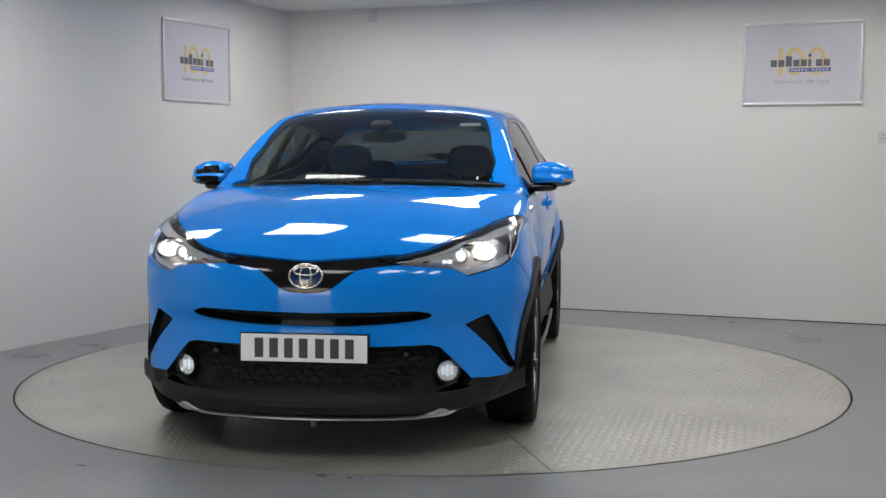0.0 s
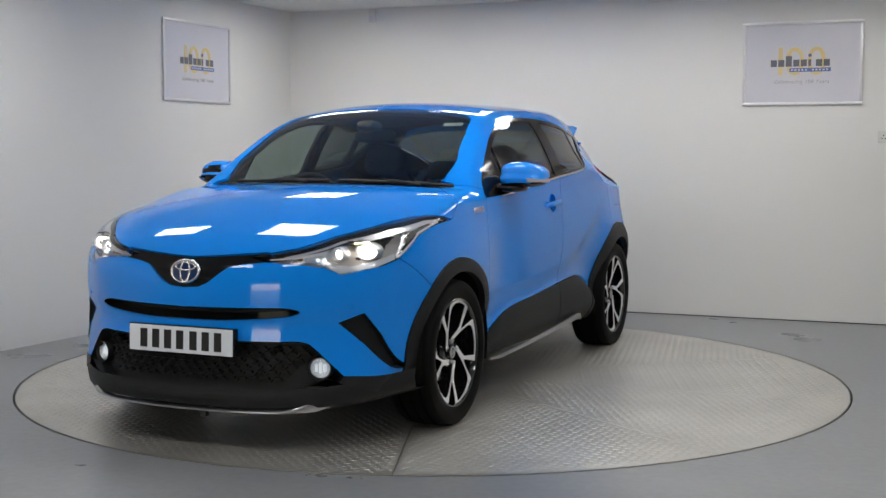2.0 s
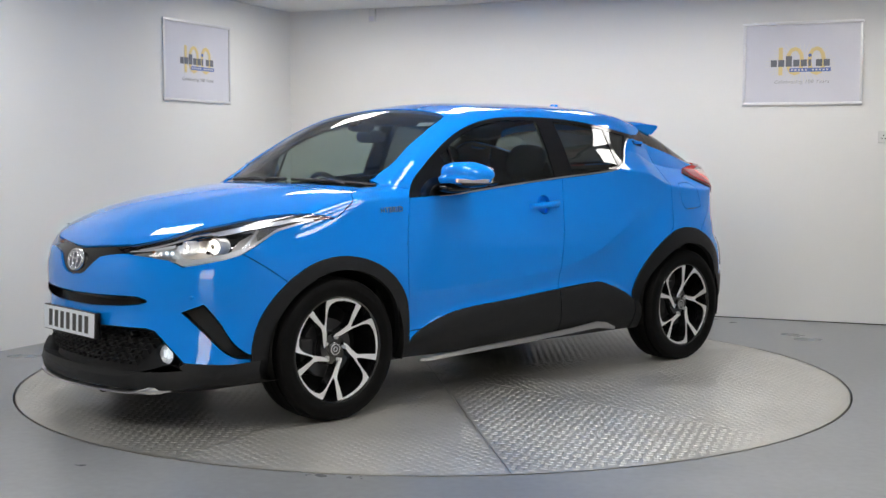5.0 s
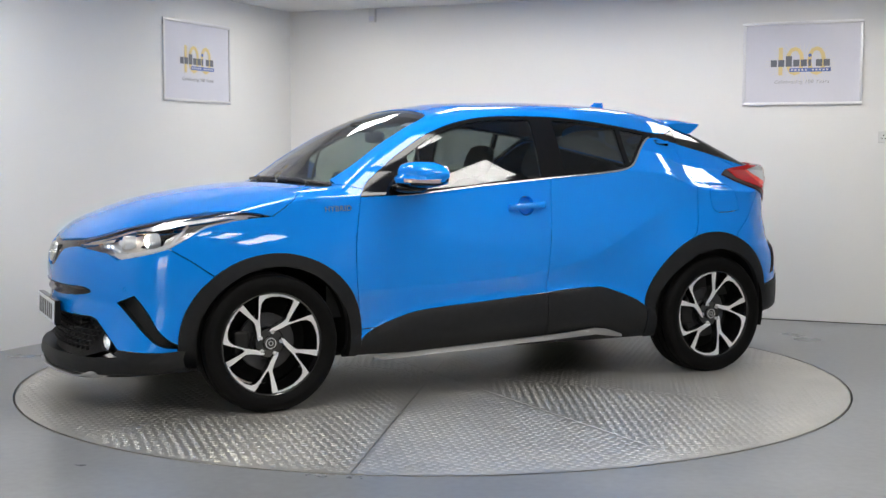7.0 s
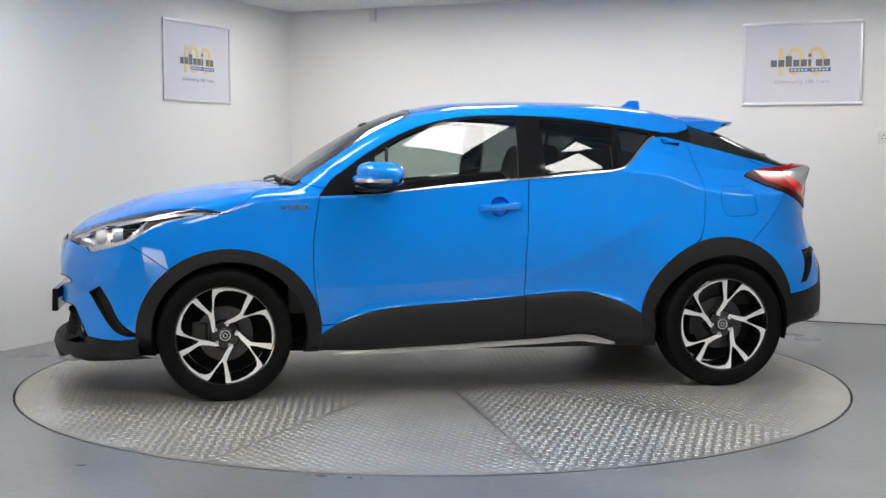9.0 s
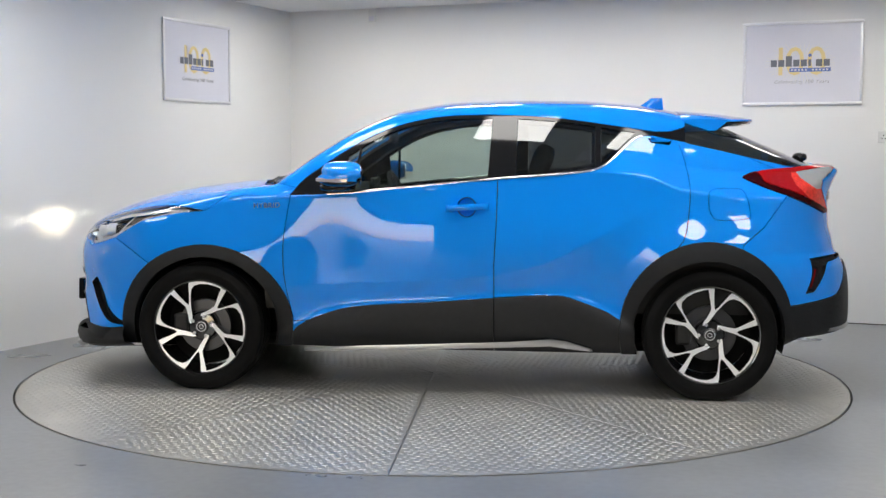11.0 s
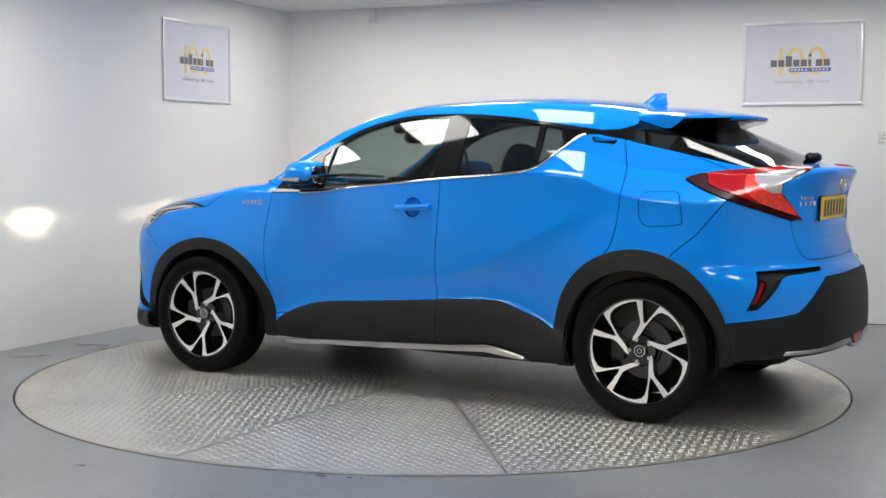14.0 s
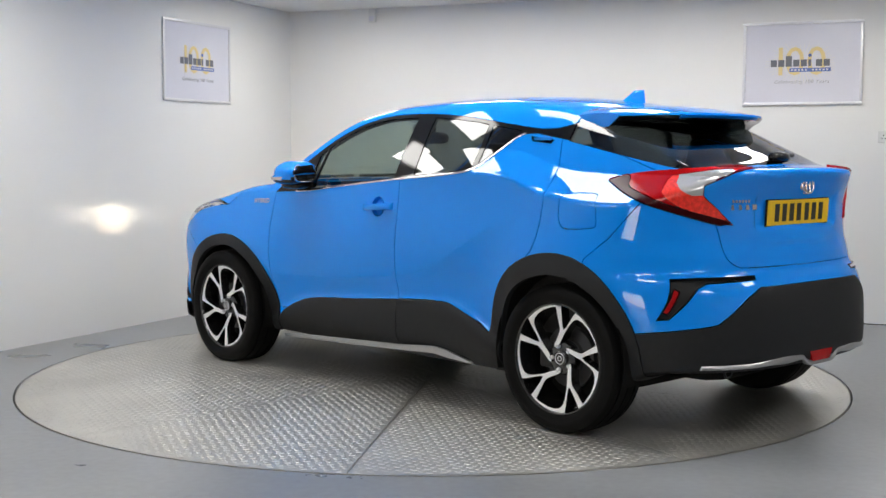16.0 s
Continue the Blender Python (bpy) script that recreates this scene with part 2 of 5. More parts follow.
# ---- the car's outer form ----
def spline(*knots):
    """A smooth function through (x, value) knots, without overshoot."""
    k = np.array(sorted(knots), float)
    x, y = k[:, 0], k[:, 1]
    h, s = np.diff(x), np.diff(y) / np.diff(x)
    m = np.zeros(len(x))
    m[0], m[-1] = s[0], s[-1]
    for i in range(1, len(x) - 1):
        if s[i - 1] * s[i] > 0:
            m[i] = (h[i - 1] + h[i]) / (h[i - 1] / s[i] + h[i] / s[i - 1])

    def f(q):
        q = np.clip(q, x[0], x[-1])
        i = np.clip(np.searchsorted(x, q) - 1, 0, len(h) - 1)
        t = (q - x[i]) / h[i]
        return (y[i] * (1 + 2 * t) * (1 - t) ** 2 + m[i] * h[i] * t * (1 - t) ** 2 + y[i + 1] * t * t * (3 - 2 * t) + m[i + 1] * h[i] * t * t * (t - 1))
    return f


TOP_FRONT = spline((2.30, 0.72), (2.18, 0.812), (2.06, 0.898), (1.94, 0.948), (1.75, 1.008), (1.565, 1.046), (1.376, 1.072), (1.22, 1.086), (1.12, 1.090), (1.050, 1.096), (0.955, 1.150), (0.832, 1.236), (0.708, 1.314), (0.583, 1.386), (0.458, 1.444), (0.35, 1.482), (0.26, 1.500), (0.064, 1.530), (-0.1, 1.538), (-0.35, 1.545))
TOP_REAR = spline((-0.35, 1.545), (-0.655, 1.540), (-0.856, 1.526), (-1.06, 1.502), (-1.22, 1.470), (-1.36, 1.425), (-1.5, 1.375), (-1.63, 1.318), (-1.77, 1.258), (-1.9, 1.205), (-1.96, 1.192), (-2.1, 1.186))
NOSE = spline((0.05, 2.10), (0.12, 2.20), (0.16, 2.24), (0.207, 2.252), (0.28, 2.235), (0.334, 2.222), (0.45, 2.205), (0.524, 2.198), (0.588, 2.208), (0.683, 2.214), (0.761, 2.204), (0.815, 2.184), (0.9, 2.13), (1.1, 2.02))
NOSE_PLAN = spline((0, 0), (0.1, 0.003), (0.2, 0.012), (0.4, 0.058), (0.55, 0.13), (0.65, 0.205), (0.75, 0.288), (0.82, 0.375), (0.87, 0.50), (0.93, 0.80), (1.1, 1.6))
TAIL = spline((0.1, -1.95), (0.22, -2.04), (0.27, -2.096), (0.38, -2.123), (0.52, -2.119), (0.64, -2.102), (0.70, -2.075), (0.74, -2.045), (0.80, -2.03), (0.88, -2.01), (1.0, -2.006), (1.06, -2.018), (1.11, -2.040), (1.165, -2.070), (1.2, -2.074), (1.4, -2.074))
BELT = spline((-2.2, 1.02), (-1.9, 1.02), (-1.5, 1.03), (-1.2, 1.06), (-0.98, 1.13), (-0.69, 1.150), (-0.24, 1.112), (0.16, 1.075), (0.51, 1.040), (0.82, 1.03), (1.1, 1.03), (1.6, 0.98), (2.3, 0.9))
SHOULDER = spline((-2.2, 0.75), (-1.9, 0.79), (-1.7, 0.812), (-1.5, 0.828), (-1.3, 0.840), (-1.0, 0.848), (-0.6, 0.850), (0.0, 0.845), (0.5, 0.835), (0.9, 0.822), (1.2, 0.828), (1.6, 0.828), (2.3, 0.765))
CREASE = spline((-1.6, 1.13), (-1.2, 1.03), (-1.0, 0.95), (-0.86, 0.882), (-0.674, 0.78), (-0.52, 0.70), (-0.233, 0.625), (0.3, 0.58), (1.0, 0.55))


TAPER = spline((-2.2, 0.20), (-1.75, 0.14), (-1.4, 0.075), (-1.1, 0.055), (-0.7, 0.02), (-0.2, 0.0), (0.3, 0.0), (0.7, 0.012), (1.0, 0.03), (1.3, 0.0))
BEND = spline((-2.2, -0.30), (-1.3, -0.26), (-0.7, -0.06), (-0.3, 0.0), (0.2, 0.12), (0.6, 0.155), (1.2, 0.16), (2.2, 0.10))
CROWN = spline((-2.2, 0.02), (-1.4, 0.06), (-0.8, 0.09), (0.0, 0.12), (0.5, 0.07), (1.0, 0.04), (1.5, 0.105), (2.2, 0.11))
EDGE = spline((-2.2, 0.03), (-1.2, 0.04), (0.3, 0.045), (0.9, 0.03), (1.2, 0.04), (1.8, 0.05), (2.3, 0.05))
BELLY = spline((-2.3, 0.315), (-1.8, 0.310), (-1.66, 0.26), (-1.5, 0.20), (-0.9, 0.19), (1.6, 0.19), (1.8, 0.20), (2.3, 0.16))


SILL = spline((-1.0, 0.30), (-0.877, 0.389), (-0.625, 0.502), (-0.5, 0.516), (-0.226, 0.501), (0.165, 0.470), (0.46, 0.450), (0.635, 0.414), (0.814, 0.331), (1.0, 0.25))


def soft_step(v, w):
    return 0.5 * (1 + np.tanh(v / w))


def side_width(x, z):
    """Half width of the body by length and height."""
    zb = BELT(x)
    d = z - zb
    low = SHOULDER(x) + 0.028 * np.exp(-((z - 0.78) / 0.22) ** 2)
    # wheel flares
    low = low + 0.045 * np.exp(-((x - 1.28) / 0.46) ** 4) * np.exp(-((z - 0.58) / 0.22) ** 2)
    low = low + 0.055 * np.exp(-((x + 1.40) / 0.56) ** 4) * np.exp(-((z - 0.62) / 0.22) ** 2)
    # hollow in the doors under the crease that climbs to the rear haunch
    s = CREASE(x) - z
    hollow = np.clip(s, 0, None) / 0.16
    hollow = hollow ** 1.3 / (1 + hollow ** 1.3)
    span = soft_step(x + 1.02, 0.10) * soft_step(0.92 - x, 0.16)
    low = low - 0.050 * hollow * span * soft_step(z - SILL(x) + 0.01, 0.05)
    # shallow hollow behind the front flare
    low = low - 0.020 * np.exp(-((x - 0.62) / 0.20) ** 2) * np.exp(-((z - 0.72) / 0.18) ** 2)
    # sill
    low = low + 0.012 * soft_step(SILL(x) - z, 0.02) - 0.085 * np.clip((0.36 - z) / 0.16, 0, 2) ** 2
    # sharp shoulder line under the glass, then the glasshouse leans in
    taper = TAPER(x)
    lean = 0.40 * d + 0.36 * d * d
    high = SHOULDER(x) - lean - taper * np.clip(d / 0.12, 0, 1)
    t = np.clip((d + 0.02) / 0.04, 0, 1)
    t = t * t * (3 - 2 * t)
    return low * (1 - t) + high * t


def smax(a, b, r):
    return 0.5 * (a + b + np.sqrt((a - b) ** 2 + r * r)) - 0.0


def form(p):
    """Negative inside the car's body, zero on its skin."""
    x, a, z = p[:, 0], np.abs(p[:, 1]), p[:, 2]
    bend = BEND(x)
    xs = x + bend * a * a
    top = np.where(xs > -0.35, TOP_FRONT(xs), TOP_REAR(xs))
    crown = CROWN(x)
    g_top = (z - top + crown * a * a) * 0.9
    g_side = a - side_width(x, z)
    g_front = (x - NOSE(z) + NOSE_PLAN(a)) * 0.8
    # shallow recess round the rear plate, with a ledge under it
    plate = soft_step(0.335 - a, 0.012) * soft_step(z - 0.918, 0.012) * soft_step(1.058 - z, 0.008)
    ledge = soft_step(0.26 - a, 0.03) * np.exp(-((z - 0.862) / 0.014) ** 2)
    g_rear = (TAIL(z) + 0.62 * a ** 4 + 0.10 * a * a + 0.018 * plate - 0.006 * ledge - x) * 0.85
    g = smax(g_side, smax(g_front, g_rear, 0.0), 0.05)
    r_top = EDGE(x)
    g = smax(g, g_top, r_top)
    return smax(g, BELLY(x) - z, 0.03)


def onto_skin(outer, core):
    lo, hi = np.zeros(len(outer)), np.ones(len(outer))
    for _ in range(34):
        mid = 0.5 * (lo + hi)
        inside = form(core + (outer - core) * mid[:, None]) < 0
        lo, hi = np.where(inside, mid, lo), np.where(inside, hi, mid)
    return core + (outer - core) * hi[:, None]


def skin_normals(p):
    g = np.zeros_like(p)
    for i in range(3):
        d = np.zeros(3)
        d[i] = 0.0015
        g[:, i] = form(p + d) - form(p - d)
    mid = np.abs(p[:, 1]) < 1e-4
    g[mid, 1] = 0
    return g / np.linalg.norm(g, axis=1)[:, None]


def skin_grid():
    """Half of the skin (y >= 0) as one bmesh, sampled from a box shrunk onto the form."""
    lo, hi = np.array((-2.35, 0.0, 0.12)), np.array((2.45, 1.02, 1.66))
    xs = np.linspace(lo[0], hi[0], 300)
    ys = np.linspace(0, hi[1], 62)
    zs = np.linspace(lo[2], hi[2], 110)
    index, verts, quads = {}, [], []

    def vid(p):
        k = (round(p[0], 4), round(p[1], 4), round(p[2], 4))
        if k not in index:
            index[k] = len(verts)
            verts.append(p)
        return index[k]
    for const, a, b, make in ((hi[1], xs, zs, lambda u, v: (u, hi[1], v)), (hi[2], xs, ys, lambda u, v: (u, v, hi[2])), (hi[0], ys, zs, lambda u, v: (hi[0], u, v)), (lo[0], ys, zs, lambda u, v: (lo[0], u, v))):
        ids = [[vid(make(u, v)) for v in b] for u in a]
        for i in range(len(a) - 1):
            for j in range(len(b) - 1):
                quads.append((ids[i][j], ids[i + 1][j], ids[i + 1][j + 1], ids[i][j + 1]))
    outer = np.array(verts)
    core = np.stack([outer[:, 0] * 0.74, outer[:, 1] * 0.35, 0.56 + (outer[:, 2] - 0.6) * 0.30], 1)
    skin = onto_skin(outer, core)
    skin[outer[:, 1] == 0, 1] = 0
    me = bpy.data.meshes.new("skin")
    me.from_pydata(skin.tolist(), [], quads)
    bm = bmesh.new()
    bm.from_mesh(me)
    bpy.data.meshes.remove(me)
    return bm


VIEW = {"side": (0, 2), "front": (1, 2), "rear": (1, 2), "top": (0, 1), "corner": (0, 2)}


def allowed(view, c):
    return {"side": True, "front": c.x > 1.0, "rear": c.x < -1.0, "top": c.z > 0.95, "corner": c.y > 0.37 and c.x < -1.0}[view]


def knife(bm, line, view, closed=True):
    """Cut the skin along a polyline seen from one side."""
    i, j = VIEW[view]
    drop = 3 - i - j
    pts = [np.array(q, float) for q in line]
    lo, hi = np.min(pts, 0) - 0.03, np.max(pts, 0) + 0.03
    at = ALL_AT[0]
    ok = (at[:, i] > lo[0]) & (at[:, i] < hi[0]) & (at[:, j] > lo[1]) & (at[:, j] < hi[1])
    ok &= {"side": True, "front": at[:, 0] > 1.0, "rear": at[:, 0] < -1.0, "top": at[:, 2] > 0.95, "corner": (at[:, 1] > 0.35) & (at[:, 0] < -1.0)}[view]
    pick = np.nonzero(ok)[0]
    faces = [ALL_FACES[q] for q in pick]
    cen = at[pick][:, (i, j)]
    count = len(faces)
    n = len(pts)
    for k in range(n if closed else n - 1):
        a, b = pts[k], pts[(k + 1) % n]
        d = b - a
        ln = np.hypot(*d)
        if ln < 1e-5 or not faces:
            continue
        d = d / ln
        along, off = (cen - a) @ d, np.abs((cen - a) @ np.array((-d[1], d[0])))
        near = []
        for q in np.nonzero((along > -0.06) & (along < ln + 0.06) & (off < 0.06))[0]:
            f = faces[q]
            if not f.is_valid:
                continue
            ss, oo = [], []
            for v in f.verts:
                px, py = v.co[i] - a[0], v.co[j] - a[1]
                ss.append(px * d[0] + py * d[1])
                oo.append(py * d[0] - px * d[1])
            if max(ss) > -1e-4 and min(ss) < ln + 1e-4 and min(oo) < -1e-5 and max(oo) > 1e-5:
                near.append(f)
        if not near:
            continue
        no, co = [0, 0, 0], [0, 0, 0]
        no[i], no[j], co[i], co[j] = -d[1], d[0], a[0], a[1]
        known = set(near)
        geom = list({e for f in near for e in f.edges} | {v for f in near for v in f.verts}) + near
        out = bmesh.ops.bisect_plane(bm, geom=geom, dist=1e-5, plane_co=co, plane_no=no)
        fresh = [g for g in out["geom"] if isinstance(g, bmesh.types.BMFace) and g not in known]
        if fresh:
            faces += fresh
            cen = np.vstack([cen, [(f.verts[0].co[i], f.verts[0].co[j]) for f in fresh]])
    extra = [f for f in faces[count:] if f.is_valid]
    if extra:
        ALL_FACES.extend(extra)
        ALL_AT[0] = np.vstack([ALL_AT[0], [f.verts[0].co[:] for f in extra]])


ALL_FACES, ALL_AT = [], [None]


def inside(poly, x, y):
    hit = False
    n = len(poly)
    for k in range(n):
        (x0, y0), (x1, y1) = poly[k], poly[(k + 1) % n]
        if (y0 > y) != (y1 > y) and x < (x1 - x0) * (y - y0) / (y1 - y0) + x0:
            hit = not hit
    return hit


def ellipse(cx, cz, rx, rz, n=64):
    return [(cx + rx * math.cos(2 * math.pi * k / n), cz + rz * math.sin(2 * math.pi * k / n)) for k in range(n)]


C = curve_through
TOP_EDGE = C([(0.84, 1.03), (0.78, 1.105), (0.703, 1.162), (0.585, 1.244), (0.436, 1.330), (0.287, 1.390), (0.136, 1.426), (-0.015, 1.442), (-0.261, 1.444), (-0.478, 1.432), (-0.666, 1.411), (-0.889, 1.378), (-1.05, 1.355)], 4)
BELT_EDGE = C([(-1.05, 1.335), (-0.99, 1.335), (-0.94, 1.322), (-0.87, 1.262), (-0.80, 1.196), (-0.745, 1.165), (-0.66, 1.148), (-0.44, 1.128), (-0.244, 1.113), (0.16, 1.076), (0.514, 1.039), (0.70, 1.03), (0.84, 1.026)], 3)
REGIONS = [
    # name, view, outline; the first outline that holds a face wins
    ("arch_hole", "side", ellipse(1.295, 0.338, 0.385, 0.362)),
    ("arch_hole_rear", "side", ellipse(-1.312, 0.338, 0.372, 0.368)),
    ("front_arch_cladding", "side", ellipse(1.297, 0.338, 0.462, 0.425)),
    ("rear_arch_cladding", "side", ellipse(-1.302, 0.338, 0.435, 0.463)),
    ("front_side_window", "side", C([(-0.205, 1.425), (0.0, 1.424), (0.136, 1.408), (0.287, 1.370), (0.42, 1.312), (0.55, 1.232)], 4) + [(0.545, 1.052)] + C([(0.53, 1.047), (0.16, 1.087), (-0.19, 1.119)], 3)),
    ("rear_side_window", "side", [(-0.335, 1.424), (-0.335, 1.134)] + C([(-0.44, 1.142), (-0.64, 1.160), (-0.735, 1.180)], 3) + [(-0.735, 1.383)] + C([(-0.66, 1.395), (-0.478, 1.415)], 3)),
    ("quarter_window", "side", [(-0.765, 1.378), (-0.765, 1.195), (-0.80, 1.216), (-0.87, 1.282), (-0.925, 1.333), (-0.94, 1.352)]),
    ("window_surround", "side", TOP_EDGE + BELT_EDGE),
    ("rear_window", "side", [(-1.20, 1.62), (-1.20, 1.30)] + C([(-1.30, 1.277), (-1.46, 1.242), (-1.63, 1.203), (-1.77, 1.176), (-1.88, 1.180)], 4) + [(-1.925, 1.195), (-1.925, 1.62)]),
    ("rear_pillar_trim", "side", [(-1.045, 1.3555), (-1.045, 1.334)] + C([(-1.045, 1.333), (-1.12, 1.318), (-1.20, 1.303)], 3) + [(-1.205, 1.39), (-1.185, 1.376), (-1.12, 1.358)]),
    ("windscreen", "side", [(1.2, 1.62), (1.2, 1.088), (1.02, 1.085), (0.975, 1.078)] + C([(0.975, 1.080), (0.851, 1.157), (0.675, 1.274), (0.498, 1.374), (0.36, 1.436), (0.325, 1.462)], 4) + [(0.30, 1.50), (0.30, 1.62)]),
    ("cowl", "top", [(1.16, -0.05)] + C([(1.118, 0.0), (1.10, 0.25), (1.055, 0.5), (1.02, 0.64)], 4) + [(0.97, 0.69), (0.93, 0.69), (0.93, -0.05)]),
    ("headlamp", "side", C([(2.125, 0.812), (2.05, 0.843), (1.926, 0.889), (1.732, 0.936), (1.62, 0.955), (1.52, 0.964), (1.42, 0.962), (1.313, 0.941)], 4) + C([(1.313, 0.938), (1.454, 0.926), (1.622, 0.892), (1.72, 0.84), (1.796, 0.797)], 4) + [(1.87, 0.772), (2.0, 0.738), (2.035, 0.768), (2.125, 0.789)]),
    ("upper_grille", "front", [(-0.05, 0.803)] + C([(0, 0.803), (0.14, 0.812), (0.33, 0.826), (0.36, 0.826)], 3) + [(0.36, 0.79), (0.26, 0.780)] + C([(0.20, 0.768), (0.155, 0.735), (0.11, 0.700), (0.06, 0.682), (0, 0.678)], 3) + [(-0.05, 0.678)]),
    ("bonnet", "side", C([(2.35, 0.75), (2.15, 0.806), (2.05, 0.843), (1.926, 0.889), (1.732, 0.936), (1.62, 0.955), (1.52, 0.964), (1.42, 0.962), (1.313, 0.941), (1.284, 0.950), (1.199, 1.007), (1.142, 1.05), (1.0, 1.075)], 4) + [(0.96, 1.09), (0.98, 1.62), (2.35, 1.62)]),
    ("grille_slot", "front", [(-0.05, 0.594), (0, 0.594)] + C([(0.40, 0.600), (0.46, 0.598), (0.50, 0.582), (0.44, 0.564), (0.3, 0.552), (0.15, 0.545), (0, 0.545)], 3) + [(-0.05, 0.545)]),
    ("side_vent", "front", [(0.63, 0.535), (0.715, 0.572), (0.765, 0.48), (0.824, 0.318), (0.800, 0.332), (0.715, 0.447)]),
    ("lower_grille", "front", [(-0.05, 0.455), (0.49, 0.460), (0.53, 0.450), (0.57, 0.41), (0.655, 0.312), (0.62, 0.262), (-0.05, 0.262)]),
    ("front_lower_bumper", "front", [(-0.05, 0.312), (0.655, 0.312), (0.80, 0.304), (1.0, 0.306), (1.0, 0.0), (-0.05, 0.0)]),
    ("tail_lamp_clear", "corner", [(-1.765, 1.148), (-1.875, 1.163), (-1.955, 1.172), (-1.972, 1.162), (-1.925, 1.125), (-1.896, 1.106), (-1.890, 1.066), (-1.862, 1.064), (-1.825, 1.083), (-1.785, 1.113)]),
    ("tail_lamp_edge", "corner", C([(-1.48, 1.122), (-1.545, 1.146), (-1.575, 1.128), (-1.59, 1.10), (-1.64, 1.078), (-1.74, 1.046), (-1.87, 0.992), (-1.93, 0.962), (-1.95, 0.945)], 3) + C([(-1.93, 0.935), (-1.82, 0.985), (-1.70, 1.032), (-1.58, 1.075), (-1.48, 1.122)], 3)),
    ("tail_lamp_reflector", "corner", [(-1.765, 1.148), (-1.785, 1.113), (-1.825, 1.083), (-1.862, 1.064), (-1.890, 1.066), (-1.893, 1.06), (-1.918, 1.007), (-1.940, 0.957), (-1.90, 0.972), (-1.82, 1.018), (-1.755, 1.075), (-1.738, 1.12), (-1.742, 1.146)]),
    ("tail_lamp", "corner", C([(-1.48, 1.122), (-1.54, 1.146), (-1.62, 1.162), (-1.77, 1.174), (-1.86, 1.182), (-1.985, 1.188)], 3) + [(-1.985, 1.168), (-1.925, 1.125), (-1.896, 1.106), (-1.893, 1.06), (-1.92, 1.007), (-1.952, 0.937), (-1.90, 0.952), (-1.81, 0.995), (-1.70, 1.04), (-1.58, 1.078)]),
    ("rear_reflector", "rear", [(0.735, 0.675), (0.722, 0.662), (0.762, 0.565), (0.775, 0.572)]),
    ("rear_bumper_vent", "rear", [(0.40, 0.722), (0.41, 0.706), (0.63, 0.694), (0.665, 0.675), (0.76, 0.545), (0.79, 0.54), (0.76, 0.62), (0.735, 0.712), (0.66, 0.718)]),
    ("rear_lower_bumper", "rear", [(-0.05, 0.677), (0.40, 0.674), (0.48, 0.632), (0.614, 0.522), (0.66, 0.512), (0.787, 0.490), (0.853, 0.474), (1.0, 0.465), (1.0, 0.0), (-0.05, 0.0)]),
    ("tailgate", "rear", [(-0.05, 0.752)] + C([(0, 0.752), (0.40, 0.754), (0.47, 0.761), (0.515, 0.80), (0.53, 0.89), (0.545, 0.945)], 3) + [(0.60, 1.05), (0.62, 1.17), (0.66, 1.30), (-0.05, 1.30)]),
    ("rear_sill_cladding", "side", C([(-0.2255, 0.501), (-0.50, 0.516), (-0.625, 0.502), (-0.877, 0.389), (-0.93, 0.20)], 3) + [(-0.93, 0.05), (-0.2255, 0.05)]),
    ("sill_cladding", "side", C([(0.90, 0.20), (0.814, 0.331), (0.635, 0.414), (0.46, 0.450), (0.165, 0.470), (-0.226, 0.501), (-0.50, 0.516), (-0.625, 0.502), (-0.877, 0.389), (-0.93, 0.20)], 3) + [(-0.93, 0.05), (0.90, 0.05)]),
    ("fuel_flap", "side", C([(-1.33, 1.066), (-1.45, 1.068), (-1.485, 1.045), (-1.51, 0.945), (-1.49, 0.918), (-1.36, 0.910), (-1.325, 0.925), (-1.305, 0.965), (-1.304, 1.045), (-1.33, 1.066)], 2)),
    ("handle_cup", "side", ellipse(-0.085, 0.968, 0.048, 0.050, 20)),
    ("rear_handle_cup", "side", [(-1.005, 1.322), (-1.02, 1.300), (-1.115, 1.288), (-1.125, 1.305), (-1.09, 1.312)]),
    ("front_door", "side", [(0.84, 1.035)] + C([(0.84, 1.03), (0.864, 0.88), (0.876, 0.765), (0.871, 0.593), (0.832, 0.361)], 3) + [(-0.225, 0.45), (-0.225, 0.665), (-0.236, 0.871), (-0.243, 1.13)]),
    ("rear_door", "side", [(-0.243, 1.13), (-0.236, 0.871), (-0.225, 0.665), (-0.225, 0.45), (-0.9, 0.36), (-1.0, 0.60)] + C([(-1.07, 0.72), (-1.176, 0.803), (-1.208, 0.984), (-1.205, 1.135), (-1.168, 1.289), (-1.155, 1.33)], 3) + [(-0.94, 1.35)]),
    ("front_bumper", "side", [(2.4, 1.0), (1.80, 0.86), (1.80, 0.797), (1.70, 0.735), (1.585, 0.655), (1.585, 0.1), (2.4, 0.1)]),
    ("rear_bumper", "side", [(-2.3, 1.1), (-1.76, 1.06), (-1.70, 1.036), (-1.579, 0.877), (-1.476, 0.787), (-1.45, 0.70), (-1.45, 0.1), (-2.3, 0.1)]),
    ("roof", "side", TOP_EDGE[2:] + [(-1.20, 1.36), (-1.20, 1.7), (0.2, 1.7), (0.30, 1.47), (0.5, 1.38), (0.75, 1.23)] + [(0.95, 1.09)]),
]


